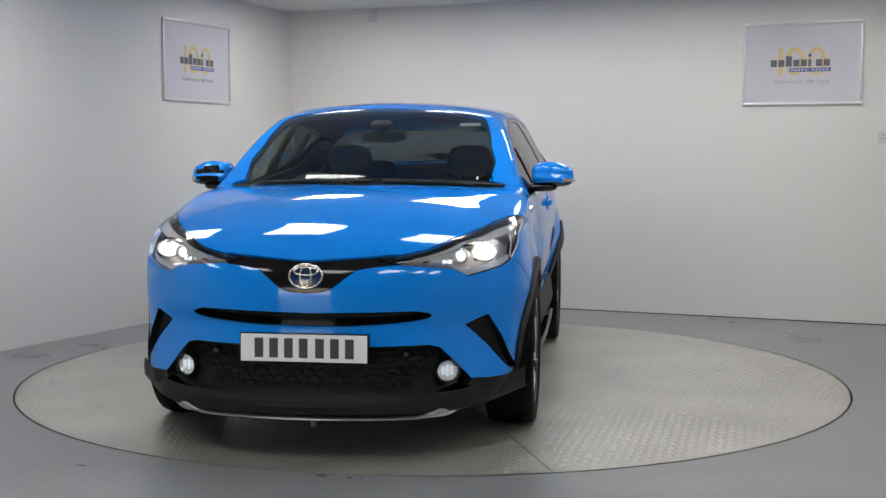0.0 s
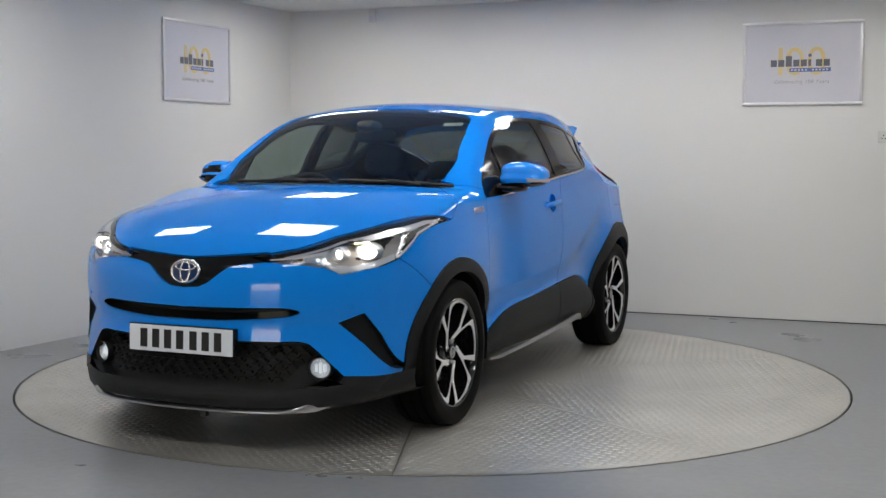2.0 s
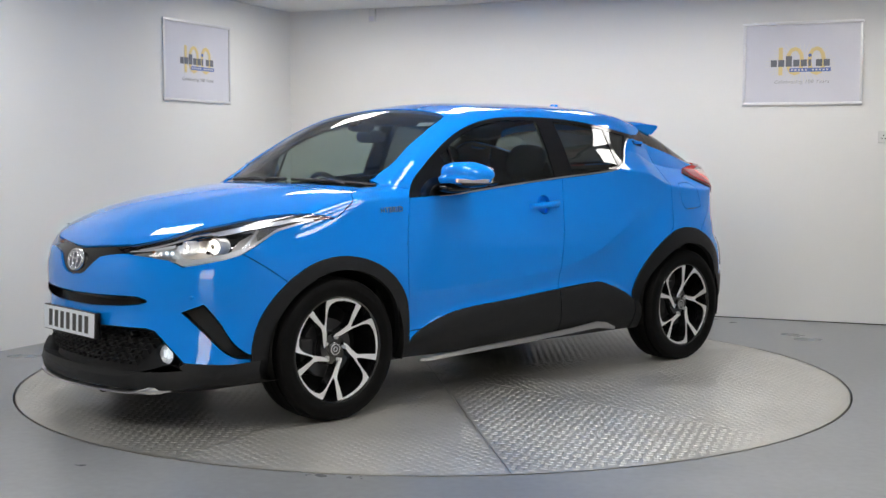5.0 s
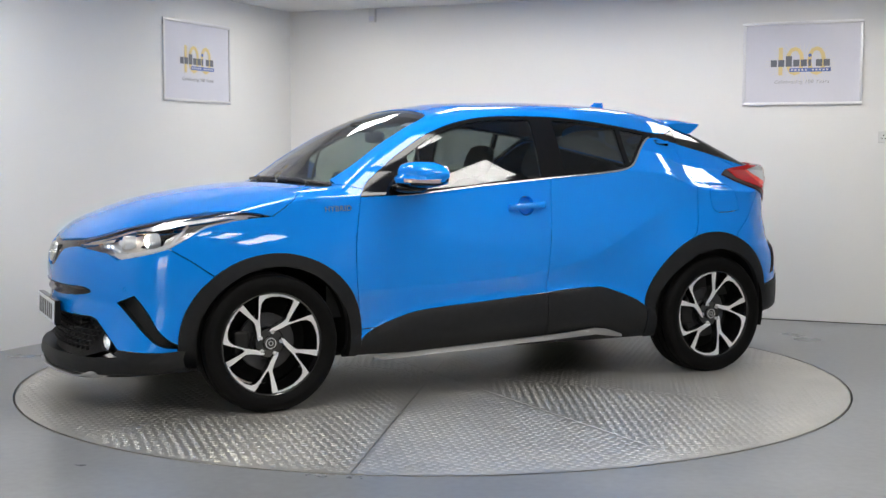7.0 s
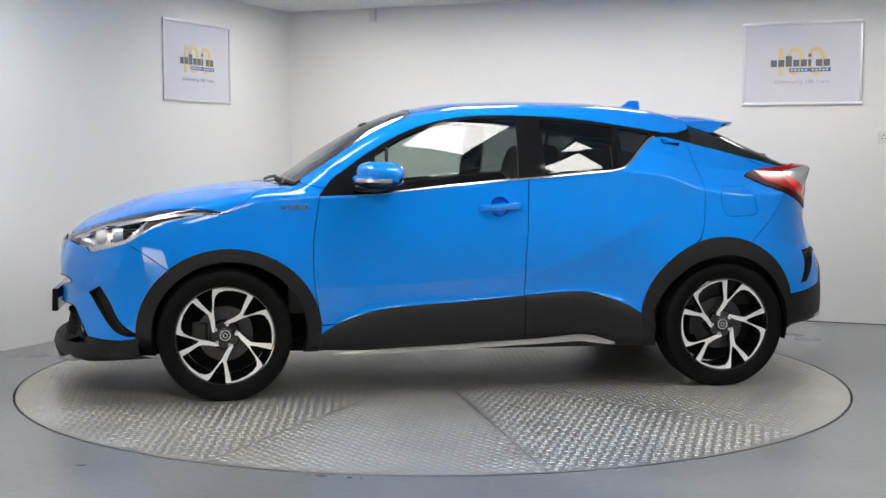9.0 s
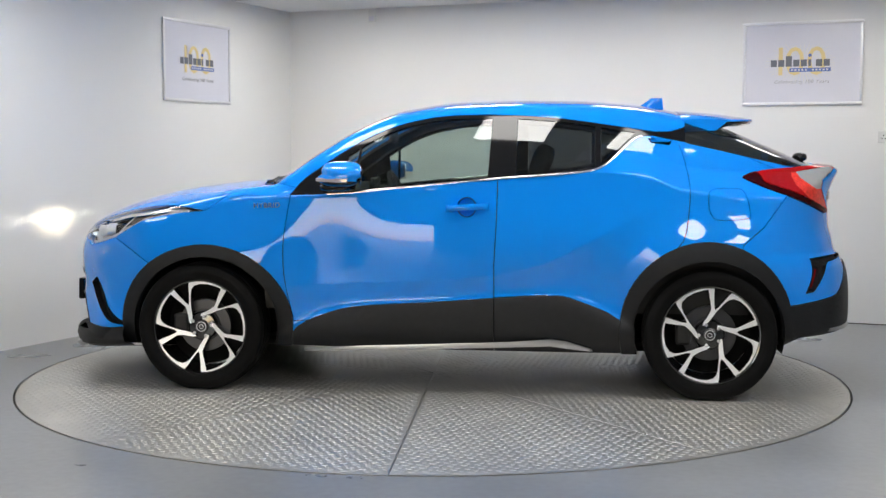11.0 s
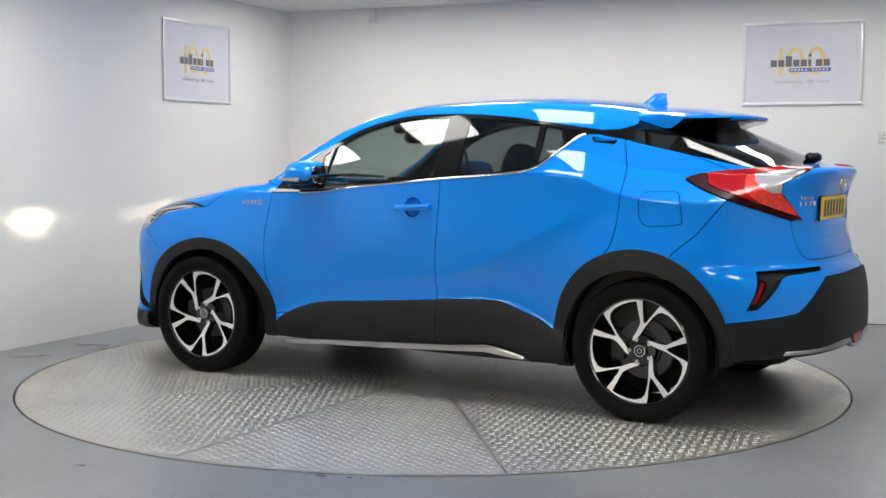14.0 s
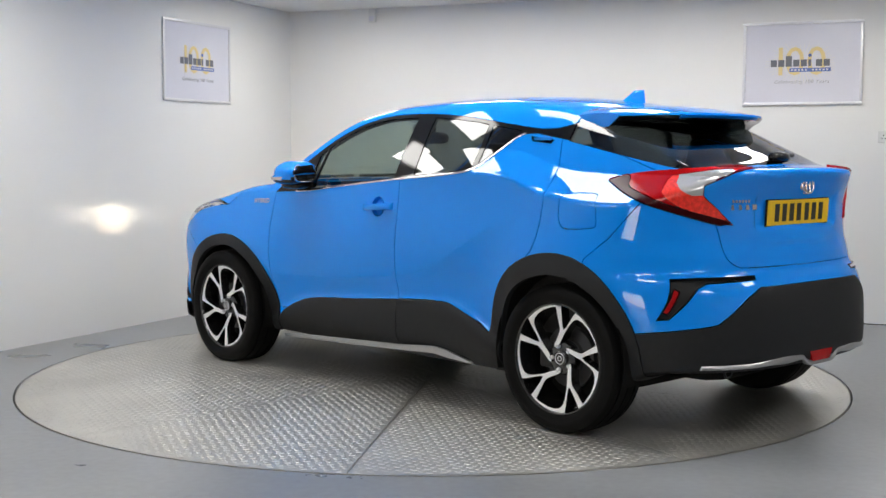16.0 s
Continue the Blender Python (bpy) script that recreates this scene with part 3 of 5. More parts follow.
# ---- the car ----
SKIN_PARTS = {
    "front_arch_cladding": CLAD, "rear_arch_cladding": CLAD, "front_side_window": SIDE_GLASS, "rear_side_window": PRIVACY, "quarter_window": PRIVACY,
    "window_surround": GLOSS_BLACK, "rear_window": PRIVACY, "rear_pillar_trim": GLOSS_BLACK, "windscreen": WINDSCREEN, "cowl": CLAD, "headlamp": LENS,
    "upper_grille": GLOSS_BLACK, "bonnet": PAINT, "grille_slot": GLOSS_BLACK, "side_vent": CLAD, "lower_grille": CLAD, "front_lower_bumper": CLAD,
    "tail_lamp": RED, "tail_lamp_reflector": RED_BRIGHT, "rear_lower_bumper": CLAD, "rear_bumper_vent": CLAD, "tailgate": PAINT, "sill_cladding": CLAD, "front_door": PAINT, "rear_door": PAINT,
    "front_bumper": PAINT, "rear_bumper": PAINT, "fuel_flap": PAINT, "roof": PAINT, "front_fender": PAINT, "rear_fender": PAINT, "underbody": DARK,
    "tail_lamp_clear": WHITE_LENS, "rear_sill_cladding": CLAD, "tail_lamp_edge": RED_DEEP, "rear_reflector": RED, "handle_cup": PAINT, "rear_handle_cup": GLOSS_BLACK,
}
CENTRE = {"rear_window", "windscreen", "cowl", "upper_grille", "bonnet", "grille_slot", "lower_grille", "front_lower_bumper", "rear_lower_bumper", "tailgate", "front_bumper", "rear_bumper", "roof", "underbody"}
# how far a part lies under the skin
SUNK = {"grille_slot": 0.045, "side_vent": 0.03, "lower_grille": 0.07, "rear_bumper_vent": 0.02, "upper_grille": 0.008, "cowl": 0.012, "window_surround": 0.002, "front_side_window": 0.005,
        "rear_side_window": 0.005, "quarter_window": 0.005, "rear_window": 0.004, "windscreen": 0.003, "front_arch_cladding": -0.010, "rear_arch_cladding": -0.010, "sill_cladding": -0.006, "rear_sill_cladding": -0.006,
        "handle_cup": 0.024, "rear_handle_cup": 0.02, "rear_reflector": 0.01, "tail_lamp": -0.009, "tail_lamp_clear": -0.008, "tail_lamp_reflector": -0.0075, "tail_lamp_edge": -0.007, "front_lower_bumper": -0.004, "rear_lower_bumper": -0.006}
NO_GAP = {"underbody", "front_arch_cladding", "rear_arch_cladding", "window_surround", "front_lower_bumper", "tail_lamp_reflector", "tail_lamp_clear"}

car = tagged(empty("car"), "bright blue compact crossover car with black cladding, headlights on", "car")


def region_of(c):
    for name, view, poly in REGIONS:
        i, j = VIEW[view]
        if allowed(view, c) and inside(poly, c[i], c[j]):
            return name
    if c.z < 0.215:
        return "underbody"
    return "front_fender" if c.x > 0.3 else "rear_fender"


def skin_part(name, verts, faces, parent):
    """One panel: moved to its depth, its rim turned in, mirrored where it spans the car."""
    p = np.array(verts)
    nrm = skin_normals(p)
    p = p - nrm * SUNK.get(name, 0.0)
    count = {}
    for f in faces:
        for a, b in zip(f, f[1:] + f[:1]):
            count[(a, b)] = 1
    rim = [(a, b) for a, b in count if (b, a) not in count and not (abs(p[a][1]) < 1e-5 and abs(p[b][1]) < 1e-5)]
    if name not in NO_GAP:
        shift = np.zeros_like(p)
        for a, b in rim:
            w = np.cross(nrm[a], p[b] - p[a])
            w /= np.linalg.norm(w) + 1e-9
            shift[a] += w
            shift[b] += w
        ln = np.linalg.norm(shift, axis=1)
        m = ln > 1e-6
        shift[m] *= (0.0022 / ln[m])[:, None]
        shift[np.abs(p[:, 1]) < 1e-5, 1] = 0
        p = p + shift
    deep = 0.008 if name in ("windscreen", "front_side_window", "rear_side_window", "quarter_window", "rear_window", "headlamp") else 0.02 + max(0, -SUNK.get(name, 0))
    if name in SUNK and SUNK[name] > 0.015:
        deep = -SUNK[name] - 0.004
    p2, n2, f2, smooth = p.tolist(), nrm.tolist(), [list(f) for f in faces], [True] * len(faces)
    made = {}

    def low(a):
        if a not in made:
            made[a] = len(p2)
            p2.append((p[a] - nrm[a] * deep).tolist())
            n2.append(nrm[a].tolist())
        return made[a]
    for a, b in rim:
        f2.append([b, a, low(a), low(b)])
        smooth.append(False)
    vs, ns, fs, sm = list(p2), list(n2), list(f2), list(smooth)
    if name in CENTRE:
        twin = {}
        for k, v in enumerate(p2):
            if abs(v[1]) < 1e-5:
                twin[k] = k
            else:
                twin[k] = len(vs)
                vs.append([v[0], -v[1], v[2]])
                ns.append([n2[k][0], -n2[k][1], n2[k][2]])
        fs += [[twin[q] for q in reversed(f)] for f in f2]
        sm += smooth
    out = []
    for mirror in ((1,) if name in CENTRE else (1, -1)):
        me = bpy.data.meshes.new(name)
        me.from_pydata([(v[0], v[1] * mirror, v[2]) for v in vs], [], fs if mirror > 0 else [list(reversed(f)) for f in fs])
        me.polygons.foreach_set("use_smooth", [True] * len(fs))
        me.materials.append(SKIN_PARTS[name])
        cn = []
        for poly, s in zip(me.polygons, sm):
            for li in poly.loop_indices:
                v = me.loops[li].vertex_index
                cn.append((ns[v][0], ns[v][1] * mirror, ns[v][2]) if s else tuple(poly.normal))
        me.normals_split_custom_set(cn)
        ob = new(name, me)
        ob.parent = parent
        out.append(ob)
    return out


def build_skin():
    bm = skin_grid()
    bm.faces.ensure_lookup_table()
    ALL_FACES.extend(bm.faces)
    ALL_AT[0] = np.array([f.verts[0].co[:] for f in bm.faces])
    for name, view, poly in REGIONS:
        knife(bm, poly, view)
    bm.verts.index_update()
    groups = {}
    for f in bm.faces:
        name = region_of(f.calc_center_median())
        if name.startswith("arch_hole"):
            continue
        groups.setdefault(name, []).append(f)
    made = {}
    whole = []
    for name, faces in groups.items():
        if name in CENTRE:
            whole.append((name, faces))
            continue
        left = set(faces)
        while left:
            pile, todo = [], [left.pop()]
            while todo:
                f = todo.pop()
                pile.append(f)
                for e in f.edges:
                    for g in e.link_faces:
                        if g in left:
                            left.discard(g)
                            todo.append(g)
            if len(pile) > 3:
                whole.append((name, pile))
    for name, faces in whole:
        index, verts, polys = {}, [], []
        for f in faces:
            ids = []
            for v in f.verts:
                if v.index not in index:
                    index[v.index] = len(verts)
                    verts.append(tuple(v.co))
                ids.append(index[v.index])
            polys.append(ids)
        # wind all faces outward
        va, na = np.array(verts), skin_normals(np.array(verts))
        for k, ids in enumerate(polys):
            w = [0.0, 0.0, 0.0]
            q = [verts[t] for t in ids]
            for (x0, y0, z0), (x1, y1, z1) in zip(q, q[1:] + q[:1]):
                w[0] += (y0 - y1) * (z0 + z1)
                w[1] += (z0 - z1) * (x0 + x1)
                w[2] += (x0 - x1) * (y0 + y1)
            if w @ na[ids[0]] < 0:
                polys[k] = ids[::-1]
        made.setdefault(name, []).extend(skin_part(name, verts, polys, car))
    bm.free()
    return made


PANELS = build_skin()
ALL_FACES.clear()


@functools.lru_cache(None)
def skin_y(x, z):
    """Half width of the finished form at a length and a height."""
    lo, hi = 0.0, 1.2
    for _ in range(30):
        mid = 0.5 * (lo + hi)
        if form(np.array([[x, mid, z]]))[0] < 0:
            lo = mid
        else:
            hi = mid
    return hi


@functools.lru_cache(None)
def skin_x(y, z, rear=False):
    lo, hi = 0.0, 2.6
    k = -1 if rear else 1
    for _ in range(30):
        mid = 0.5 * (lo + hi)
        if form(np.array([[k * mid, y, z]]))[0] < 0:
            lo = mid
        else:
            hi = mid
    return k * hi


@functools.lru_cache(None)
def skin_z(x, y):
    lo, hi = 0.7, 1.8
    for _ in range(30):
        mid = 0.5 * (lo + hi)
        if form(np.array([[x, y, mid]]))[0] < 0:
            lo = mid
        else:
            hi = mid
    return hi


def ribbon(name, path, out, width, mat, parent, label="", both=True, lift=0.0):
    """A thin moulding along a path of points; out and width are vectors per point."""
    obs = []
    for mirror in (1, -1) if both else (1,):
        bm = bmesh.new()
        rows = []
        for p, o, w in zip(path, out, width):
            p, o, w = Vector(p), Vector(o), Vector(w)
            rows.append([bm.verts.new(Vector((q.x, q.y * mirror, q.z))) for q in (p - w - o, p - w + o * 0.7, p - w * 0.5 + o, p + w * 0.5 + o, p + w + o * 0.7, p + w - o)])
        for a, b in zip(rows, rows[1:]):
            for i in range(6):
                bm.faces.new((a[i], a[(i + 1) % 6], b[(i + 1) % 6], b[i]))
        bm.faces.new(rows[0])
        bm.faces.new(rows[-1])
        bmesh.ops.recalc_face_normals(bm, faces=bm.faces[:])
        obs.append(part(name, bm, mat, parent, label, smooth=35))
    return obs


# ---- wheels ----
ARC = [(270 * math.cos(radians(a)), 270 * math.sin(radians(a))) for a in (-156, -148, -140, -132, -124, -117, -111.5)]
SPOKE = [(45, -50), (32, -56), (14, -74), (-4, -102), (-20, -132), (-42, -162), (-66, -192), (-89, -212), (-114, -219), (-149, -208), (-189, -178), (-222, -138), (-240, -108)] + ARC + [(-82, -232), (-59, -199), (-32, -162), (-16, -148), (-10, -164), (-4, -214), (0, -269), (33, -266), (21, -214), (8, -164), (6, -149), (14, -124), (28, -94), (42, -69)]
K = 0.243 / 271


def flat_shape(bm, poly, y0, y1, turn, dish):
    c, s = math.cos(turn), math.sin(turn)
    top, low = [], []
    for dx, dz in poly:
        x, z = (-dx * K) * c - dz * K * s, (-dx * K) * s + dz * K * c
        r = math.hypot(x, z) / 0.243
        top.append(bm.verts.new((x, y1 - dish * (1 - r), z)))
        low.append(bm.verts.new((x, y0 - dish * (1 - r), z)))
    n = len(poly)
    fs = [bm.faces.new(top), bm.faces.new(low[::-1])]
    for i in range(n):
        fs.append(bm.faces.new((top[i], low[i], low[(i + 1) % n], top[(i + 1) % n])))
    bmesh.ops.recalc_face_normals(bm, faces=fs)


def build_wheel():
    ob = empty("wheel")
    bm = bmesh.new()
    lathe(bm, [(0.240, -0.095), (0.300, -0.112), (0.322, -0.105), (0.334, -0.088), (0.3365, -0.062), (0.3365, -0.058), (0.329, -0.056), (0.329, -0.048), (0.338, -0.046), (0.338, -0.004), (0.330, -0.003), (0.330, 0.003), (0.338, 0.004), (0.338, 0.046), (0.329, 0.048), (0.329, 0.056), (0.3365, 0.058), (0.3365, 0.062), (0.334, 0.088), (0.326, 0.102), (0.322, 0.1035), (0.318, 0.107), (0.295, 0.111), (0.282, 0.1105), (0.279, 0.109), (0.272, 0.1085), (0.260, 0.104), (0.250, 0.098), (0.243, 0.088)], 96)
    # the load flattens the tyre where it stands
    for v in bm.verts:
        v.co.z = max(v.co.z, -0.3295)
    part("tyre", bm, RUBBER, ob, "black road tyre with shallow circular grooves", smooth=35)
    rim = empty("rim")
    rim.parent = ob
    bm = bmesh.new()
    lathe(bm, [(0.252, 0.098), (0.249, 0.1005), (0.243, 0.0985), (0.238, 0.086), (0.232, 0.05), (0.220, -0.03), (0.222, -0.09), (0.242, -0.094)], 96)
    part("barrel", bm, RIM_BLACK, rim, smooth=40)
    for k in range(5):
        bm = bmesh.new()
        flat_shape(bm, SPOKE, 0.036, 0.0895, 2 * math.pi * k / 5, 0.028)
        # black body of the spoke is a little fuller than its machined face
        for v in bm.verts:
            if v.co.y < 0.055:
                v.co.x *= 0.985
        spoke = part("spoke", bm, RIM_BLACK, rim)
        bm = bmesh.new()
        flat_shape(bm, [(a * 0.992, b * 0.992) for a, b in SPOKE], 0.0885, 0.0925, 2 * math.pi * k / 5, 0.028)
        part("machined_face", bm, MACHINED, spoke, "bright machined alloy face")
    bm = bmesh.new()
    rings = lathe(bm, [(0.078, 0.02), (0.078, 0.045), (0.070, 0.056), (0.036, 0.060), (0.034, 0.072), (0.030, 0.075)], 48)
    cap(bm, rings[-1])
    part("hub", bm, RIM_BLACK, rim, smooth=40)
    bm = bmesh.new()
    lathe(bm, [(0.0265, 0.0745), (0.0265, 0.077), (0.023, 0.0775), (0.023, 0.0745)], 32)
    lathe(bm, [(0.012, 0.0745), (0.012, 0.077), (0.009, 0.077), (0.009, 0.0745)], 24)
    part("hub_badge", bm, BADGE, rim, "small chrome ring badge", smooth=40)
    for k in range(5):
        a = 2 * math.pi * (k + 0.42) / 5
        bm = bmesh.new()
        rings = lathe(bm, [(0.0095, 0.045), (0.0095, 0.072), (0.006, 0.075)], 6, m=Matrix.Translation((0.055 * math.cos(a), 0, 0.055 * math.sin(a))))
        cap(bm, rings[-1])
        part("wheel_nut", bm, BADGE, rim)
    bm = bmesh.new()
    rings = lathe(bm, [(0.138, -0.02), (0.140, -0.018), (0.140, 0.004), (0.138, 0.006), (0.085, 0.006), (0.080, 0.022), (0.002, 0.022)], 64)
    part("brake_disc", bm, BRAKE, ob, "grey steel brake disc", smooth=30)
    bm = bmesh.new()
    cap(bm, lathe(bm, [(0.215, -0.06), (0.02, -0.055)], 48)[-1])
    part("dust_shield", bm, DARK, ob)
    bm = bmesh.new()
    box(bm, (0.090, -0.035, -0.06), (0.165, 0.026, 0.06), 0.012)
    part("brake_caliper", bm, TRIM_IN, ob, "dark brake caliper")
    return ob


def place_wheels():
    first = build_wheel()
    first.parent = car
    first.matrix_basis = Matrix.Translation((1.32, 0.777, 0.328))
    for x, side, spin in ((-1.32, 1, 32), (1.32, -1, 20), (-1.32, -1, 40)):
        m = Matrix.Translation((x, 0.777 * side, 0.328)) @ (Matrix.Rotation(math.pi, 4, "Z") if side < 0 else Matrix())
        wheel = copy_thing(first, m)
        for ob in wheel.children:
            if ob.name.startswith("rim"):
                ob.matrix_basis = Matrix.Rotation(radians(spin), 4, "Y")


place_wheels()


def wheel_liners():
    for x, r in ((1.295, 0.386), (-1.312, 0.376)):
        for side in (1, -1):
            bm = bmesh.new()
            rows = []
            for a in np.linspace(-15, 195, 40):
                c, s = math.cos(radians(a)) * r, math.sin(radians(a)) * r
                rows.append([bm.verts.new((x + c, y * side, 0.338 + s)) for y in (0.52, 0.862)])
            for p, q in zip(rows, rows[1:]):
                bm.faces.new((p[0], p[1], q[1], q[0]))
            bm.faces.new([p[0] for p in rows])
            part("wheel_arch_liner", bm, DARK, car)


wheel_liners()


def tub():
    """Dark floor pan and sides that close the cabin below the glass."""
    bm = bmesh.new()
    xs = np.linspace(-1.75, 1.0, 12)
    rows = []
    for x in xs:
        w = min(0.77, skin_y(x, 0.95) - 0.05)
        zt = min(float(BELT(np.array([x]))[0]) - 0.03, skin_z(x, w - 0.02) - 0.06)
        ring = [(x, w, zt), (x, w - 0.02, 0.42), (x, 0, 0.36), (x, -(w - 0.02), 0.42), (x, -w, zt)]
        rows.append([bm.verts.new(q) for q in ring])
    for a, b in zip(rows, rows[1:]):
        for i in range(4):
            bm.faces.new((a[i], a[i + 1], b[i + 1], b[i]))
    part("cabin_lining", bm, TRIM_IN, car, smooth=40)
    bm = bmesh.new()
    box(bm, (-1.60, -0.62, 0.20), (1.75, 0.62, 0.26), 0.03)
    box(bm, (-0.9, -0.5, 0.24), (0.9, 0.5, 0.40), 0.03)
    part("floor_pan", bm, DARK, car)
    # headliner under the roof
    for ob in PANELS["roof"] + PANELS["rear_fender"] + PANELS["tailgate"] + PANELS["tail_lamp"] + PANELS["tail_lamp_clear"] + PANELS["rear_door"] + PANELS["front_door"] + PANELS["front_fender"] + PANELS["cowl"]:
        src = ob.data
        p = np.empty(len(src.vertices) * 3)
        src.vertices.foreach_get("co", p)
        p = p.reshape(-1, 3)
        q = p.copy()
        q[:, 1] = np.abs(q[:, 1])
        n = skin_normals(q)
        n[:, 1] *= np.sign(p[:, 1])
        p = p - n * 0.022
        bm = bmesh.new()
        vs = [bm.verts.new(v) for v in p]
        for f in src.polygons:
            c = f.center
            if c.z > 0.9:
                try:
                    bm.faces.new([vs[i] for i in f.vertices])
                except ValueError:
                    pass
        bmesh.ops.delete(bm, geom=[v for v in bm.verts if not v.link_faces], context="VERTS")
        if bm.faces:
            part("headliner" if ob.name.startswith("roof") else "inner_trim", bm, HEADLINER if ob.name.startswith("roof") else TRIM_IN, car, smooth=60)
        else:
            bm.free()


tub()


def rounded(bm, lo, hi, m=None, p=2.6, seg=20):
    """A cushion-like rounded block."""
    r = bmesh.ops.create_uvsphere(bm, u_segments=seg, v_segments=seg // 2, radius=1)
    c = [(a + b) / 2 for a, b in zip(lo, hi)]
    h = [(b - a) / 2 for a, b in zip(lo, hi)]
    for v in r["verts"]:
        k = (abs(v.co.x) ** p + abs(v.co.y) ** p + abs(v.co.z) ** p) ** (1 / p)
        v.co = Vector([c[i] + v.co[i] / k * h[i] for i in range(3)])
    if m is not None:
        bmesh.ops.transform(bm, matrix=m, verts=r["verts"])
    return r["verts"]


def interior():
    for y in (0.37, -0.37):
        seat = empty("front_seat", Matrix.Translation((0.02, y, 0.5)))
        seat.parent = car
        bm = bmesh.new()
        rounded(bm, (-0.25, -0.25, -0.1), (0.30, 0.25, 0.06), p=5)
        part("cushion", bm, SEAT, seat, smooth=180)
        lean = Matrix.Translation((-0.22, 0, 0.02)) @ Matrix.Rotation(radians(-20), 4, "Y")
        bm = bmesh.new()
        rounded(bm, (-0.09, -0.24, -0.05), (0.07, 0.24, 0.60), lean, 4)
        part("backrest", bm, SEAT, seat, "dark fabric backrest", smooth=180)
        bm = bmesh.new()
        rounded(bm, (-0.05, -0.135, 0.62), (0.05, 0.135, 0.82), lean, 3.2)
        part("headrest", bm, SEAT, seat, smooth=180)
        bm = bmesh.new()
        for s in (-0.05, 0.05):
            tube(bm, [lean @ Vector((0, s, 0.55)), lean @ Vector((0, s, 0.66))], 0.007)
        part("headrest_post", bm, CHROME, seat)
    bench = empty("rear_seat", Matrix.Translation((-0.92, 0, 0.55)))
    bench.parent = car
    bm = bmesh.new()
    rounded(bm, (-0.2, -0.62, -0.1), (0.3, 0.62, 0.06), p=6)
    part("cushion", bm, SEAT, bench, smooth=180)
    lean = Matrix.Translation((-0.18, 0, 0.0)) @ Matrix.Rotation(radians(-24), 4, "Y")
    bm = bmesh.new()
    rounded(bm, (-0.08, -0.60, -0.05), (0.08, 0.60, 0.56), lean, 6)
    part("backrest", bm, SEAT, bench, smooth=180)
    for y in (0.36, 0.0, -0.36):
        bm = bmesh.new()
        rounded(bm, (-0.05, y - 0.12, 0.54), (0.05, y + 0.12, 0.70 if y else 0.64), lean, 3.2)
        part("headrest", bm, SEAT, bench, smooth=180)
    # dashboard
    bm = bmesh.new()
    prof = C([(0.98, 1.04), (0.84, 1.055), (0.66, 1.04), (0.55, 0.985), (0.50, 0.90), (0.54, 0.78), (0.62, 0.60)], 5)
    rows = []
    for y in np.linspace(-0.74, 0.74, 15):
        pull = -0.10 * (abs(y) / 0.74) ** 3
        hood = 0.035 * math.exp(-((y + 0.37) / 0.16) ** 2)
        rows.append([bm.verts.new((x + pull, y, z + hood * max(0, 1 - abs(x - 0.66) / 0.15))) for x, z in prof])
    for a, b in zip(rows, rows[1:]):
        for i in range(len(prof) - 1):
            bm.faces.new((a[i], a[i + 1], b[i + 1], b[i]))
    bmesh.ops.recalc_face_normals(bm, faces=bm.faces[:])
    part("dashboard", bm, TRIM_IN, car, "dark moulded dashboard", smooth=60)
    bm = bmesh.new()
    box(bm, (0.515, -0.12, 0.965), (0.54, 0.12, 1.105), 0.008, Matrix.Rotation(radians(0), 4, "Y"))
    part("touch_screen", bm, GLOSS_BLACK, car, "black central touch screen")
    # steering wheel, on the driver's side
    sw = empty("steering_wheel", Matrix.Translation((0.42, -0.37, 0.955)) @ Matrix.Rotation(radians(-66), 4, "Y"))
    sw.parent = car
    bm = bmesh.new()
    ring = [(0.185 + 0.0155 * math.cos(a), 0.0155 * math.sin(a)) for a in np.linspace(0, 2 * math.pi, 10, endpoint=False)]
    lathe(bm, ring, 48, "z", close=True)
    part("grip", bm, TRIM_IN, sw, smooth=180)
    bm = bmesh.new()
    rounded(bm, (-0.075, -0.085, -0.03), (0.065, 0.085, 0.025), p=3)
    part("airbag_boss", bm, TRIM_IN, sw, smooth=180)
    for a in (90, 270, 180):
        bm = bmesh.new()
        box(bm, (0.06, -0.016, -0.012), (0.18, 0.016, 0.008), 0.005, Matrix.Rotation(radians(a), 4, "Z"))
        part("spoke", bm, TRIM_IN, sw)
    # inner mirror and sensor housing
    im = empty("interior_mirror", Matrix.Translation((0.42, 0.0, 1.335)))
    im.parent = car
    bm = bmesh.new()
    rounded(bm, (-0.02, -0.125, -0.035), (0.015, 0.125, 0.035), p=3.5)
    part("housing", bm, TRIM_IN, im, smooth=180)
    bm = bmesh.new()
    tube(bm, [(0.0, 0, 0.02), (0.05, 0, 0.06), (0.085, 0, 0.075)], 0.012)
    part("stalk", bm, TRIM_IN, im)
    bm = bmesh.new()
    rounded(bm, (0.42, -0.06, 1.36), (0.56, 0.06, 1.42), p=3)
    part("sensor_housing", bm, TRIM_IN, car, smooth=180)
    # small pale permit behind the screen
    bm = bmesh.new()
    y0, x0 = 0.47, 0.44
    z0 = skin_z(x0, y0)
    box(bm, (-0.0015, -0.055, -0.018), (0.0015, 0.055, 0.018), 0, Matrix.Translation((x0 - 0.012, y0, z0 - 0.022)) @ Matrix.Rotation(radians(-62), 4, "Y"))
    part("screen_sticker", bm, WHITE_PLASTIC, car, "small pale sticker inside the windscreen")


interior()


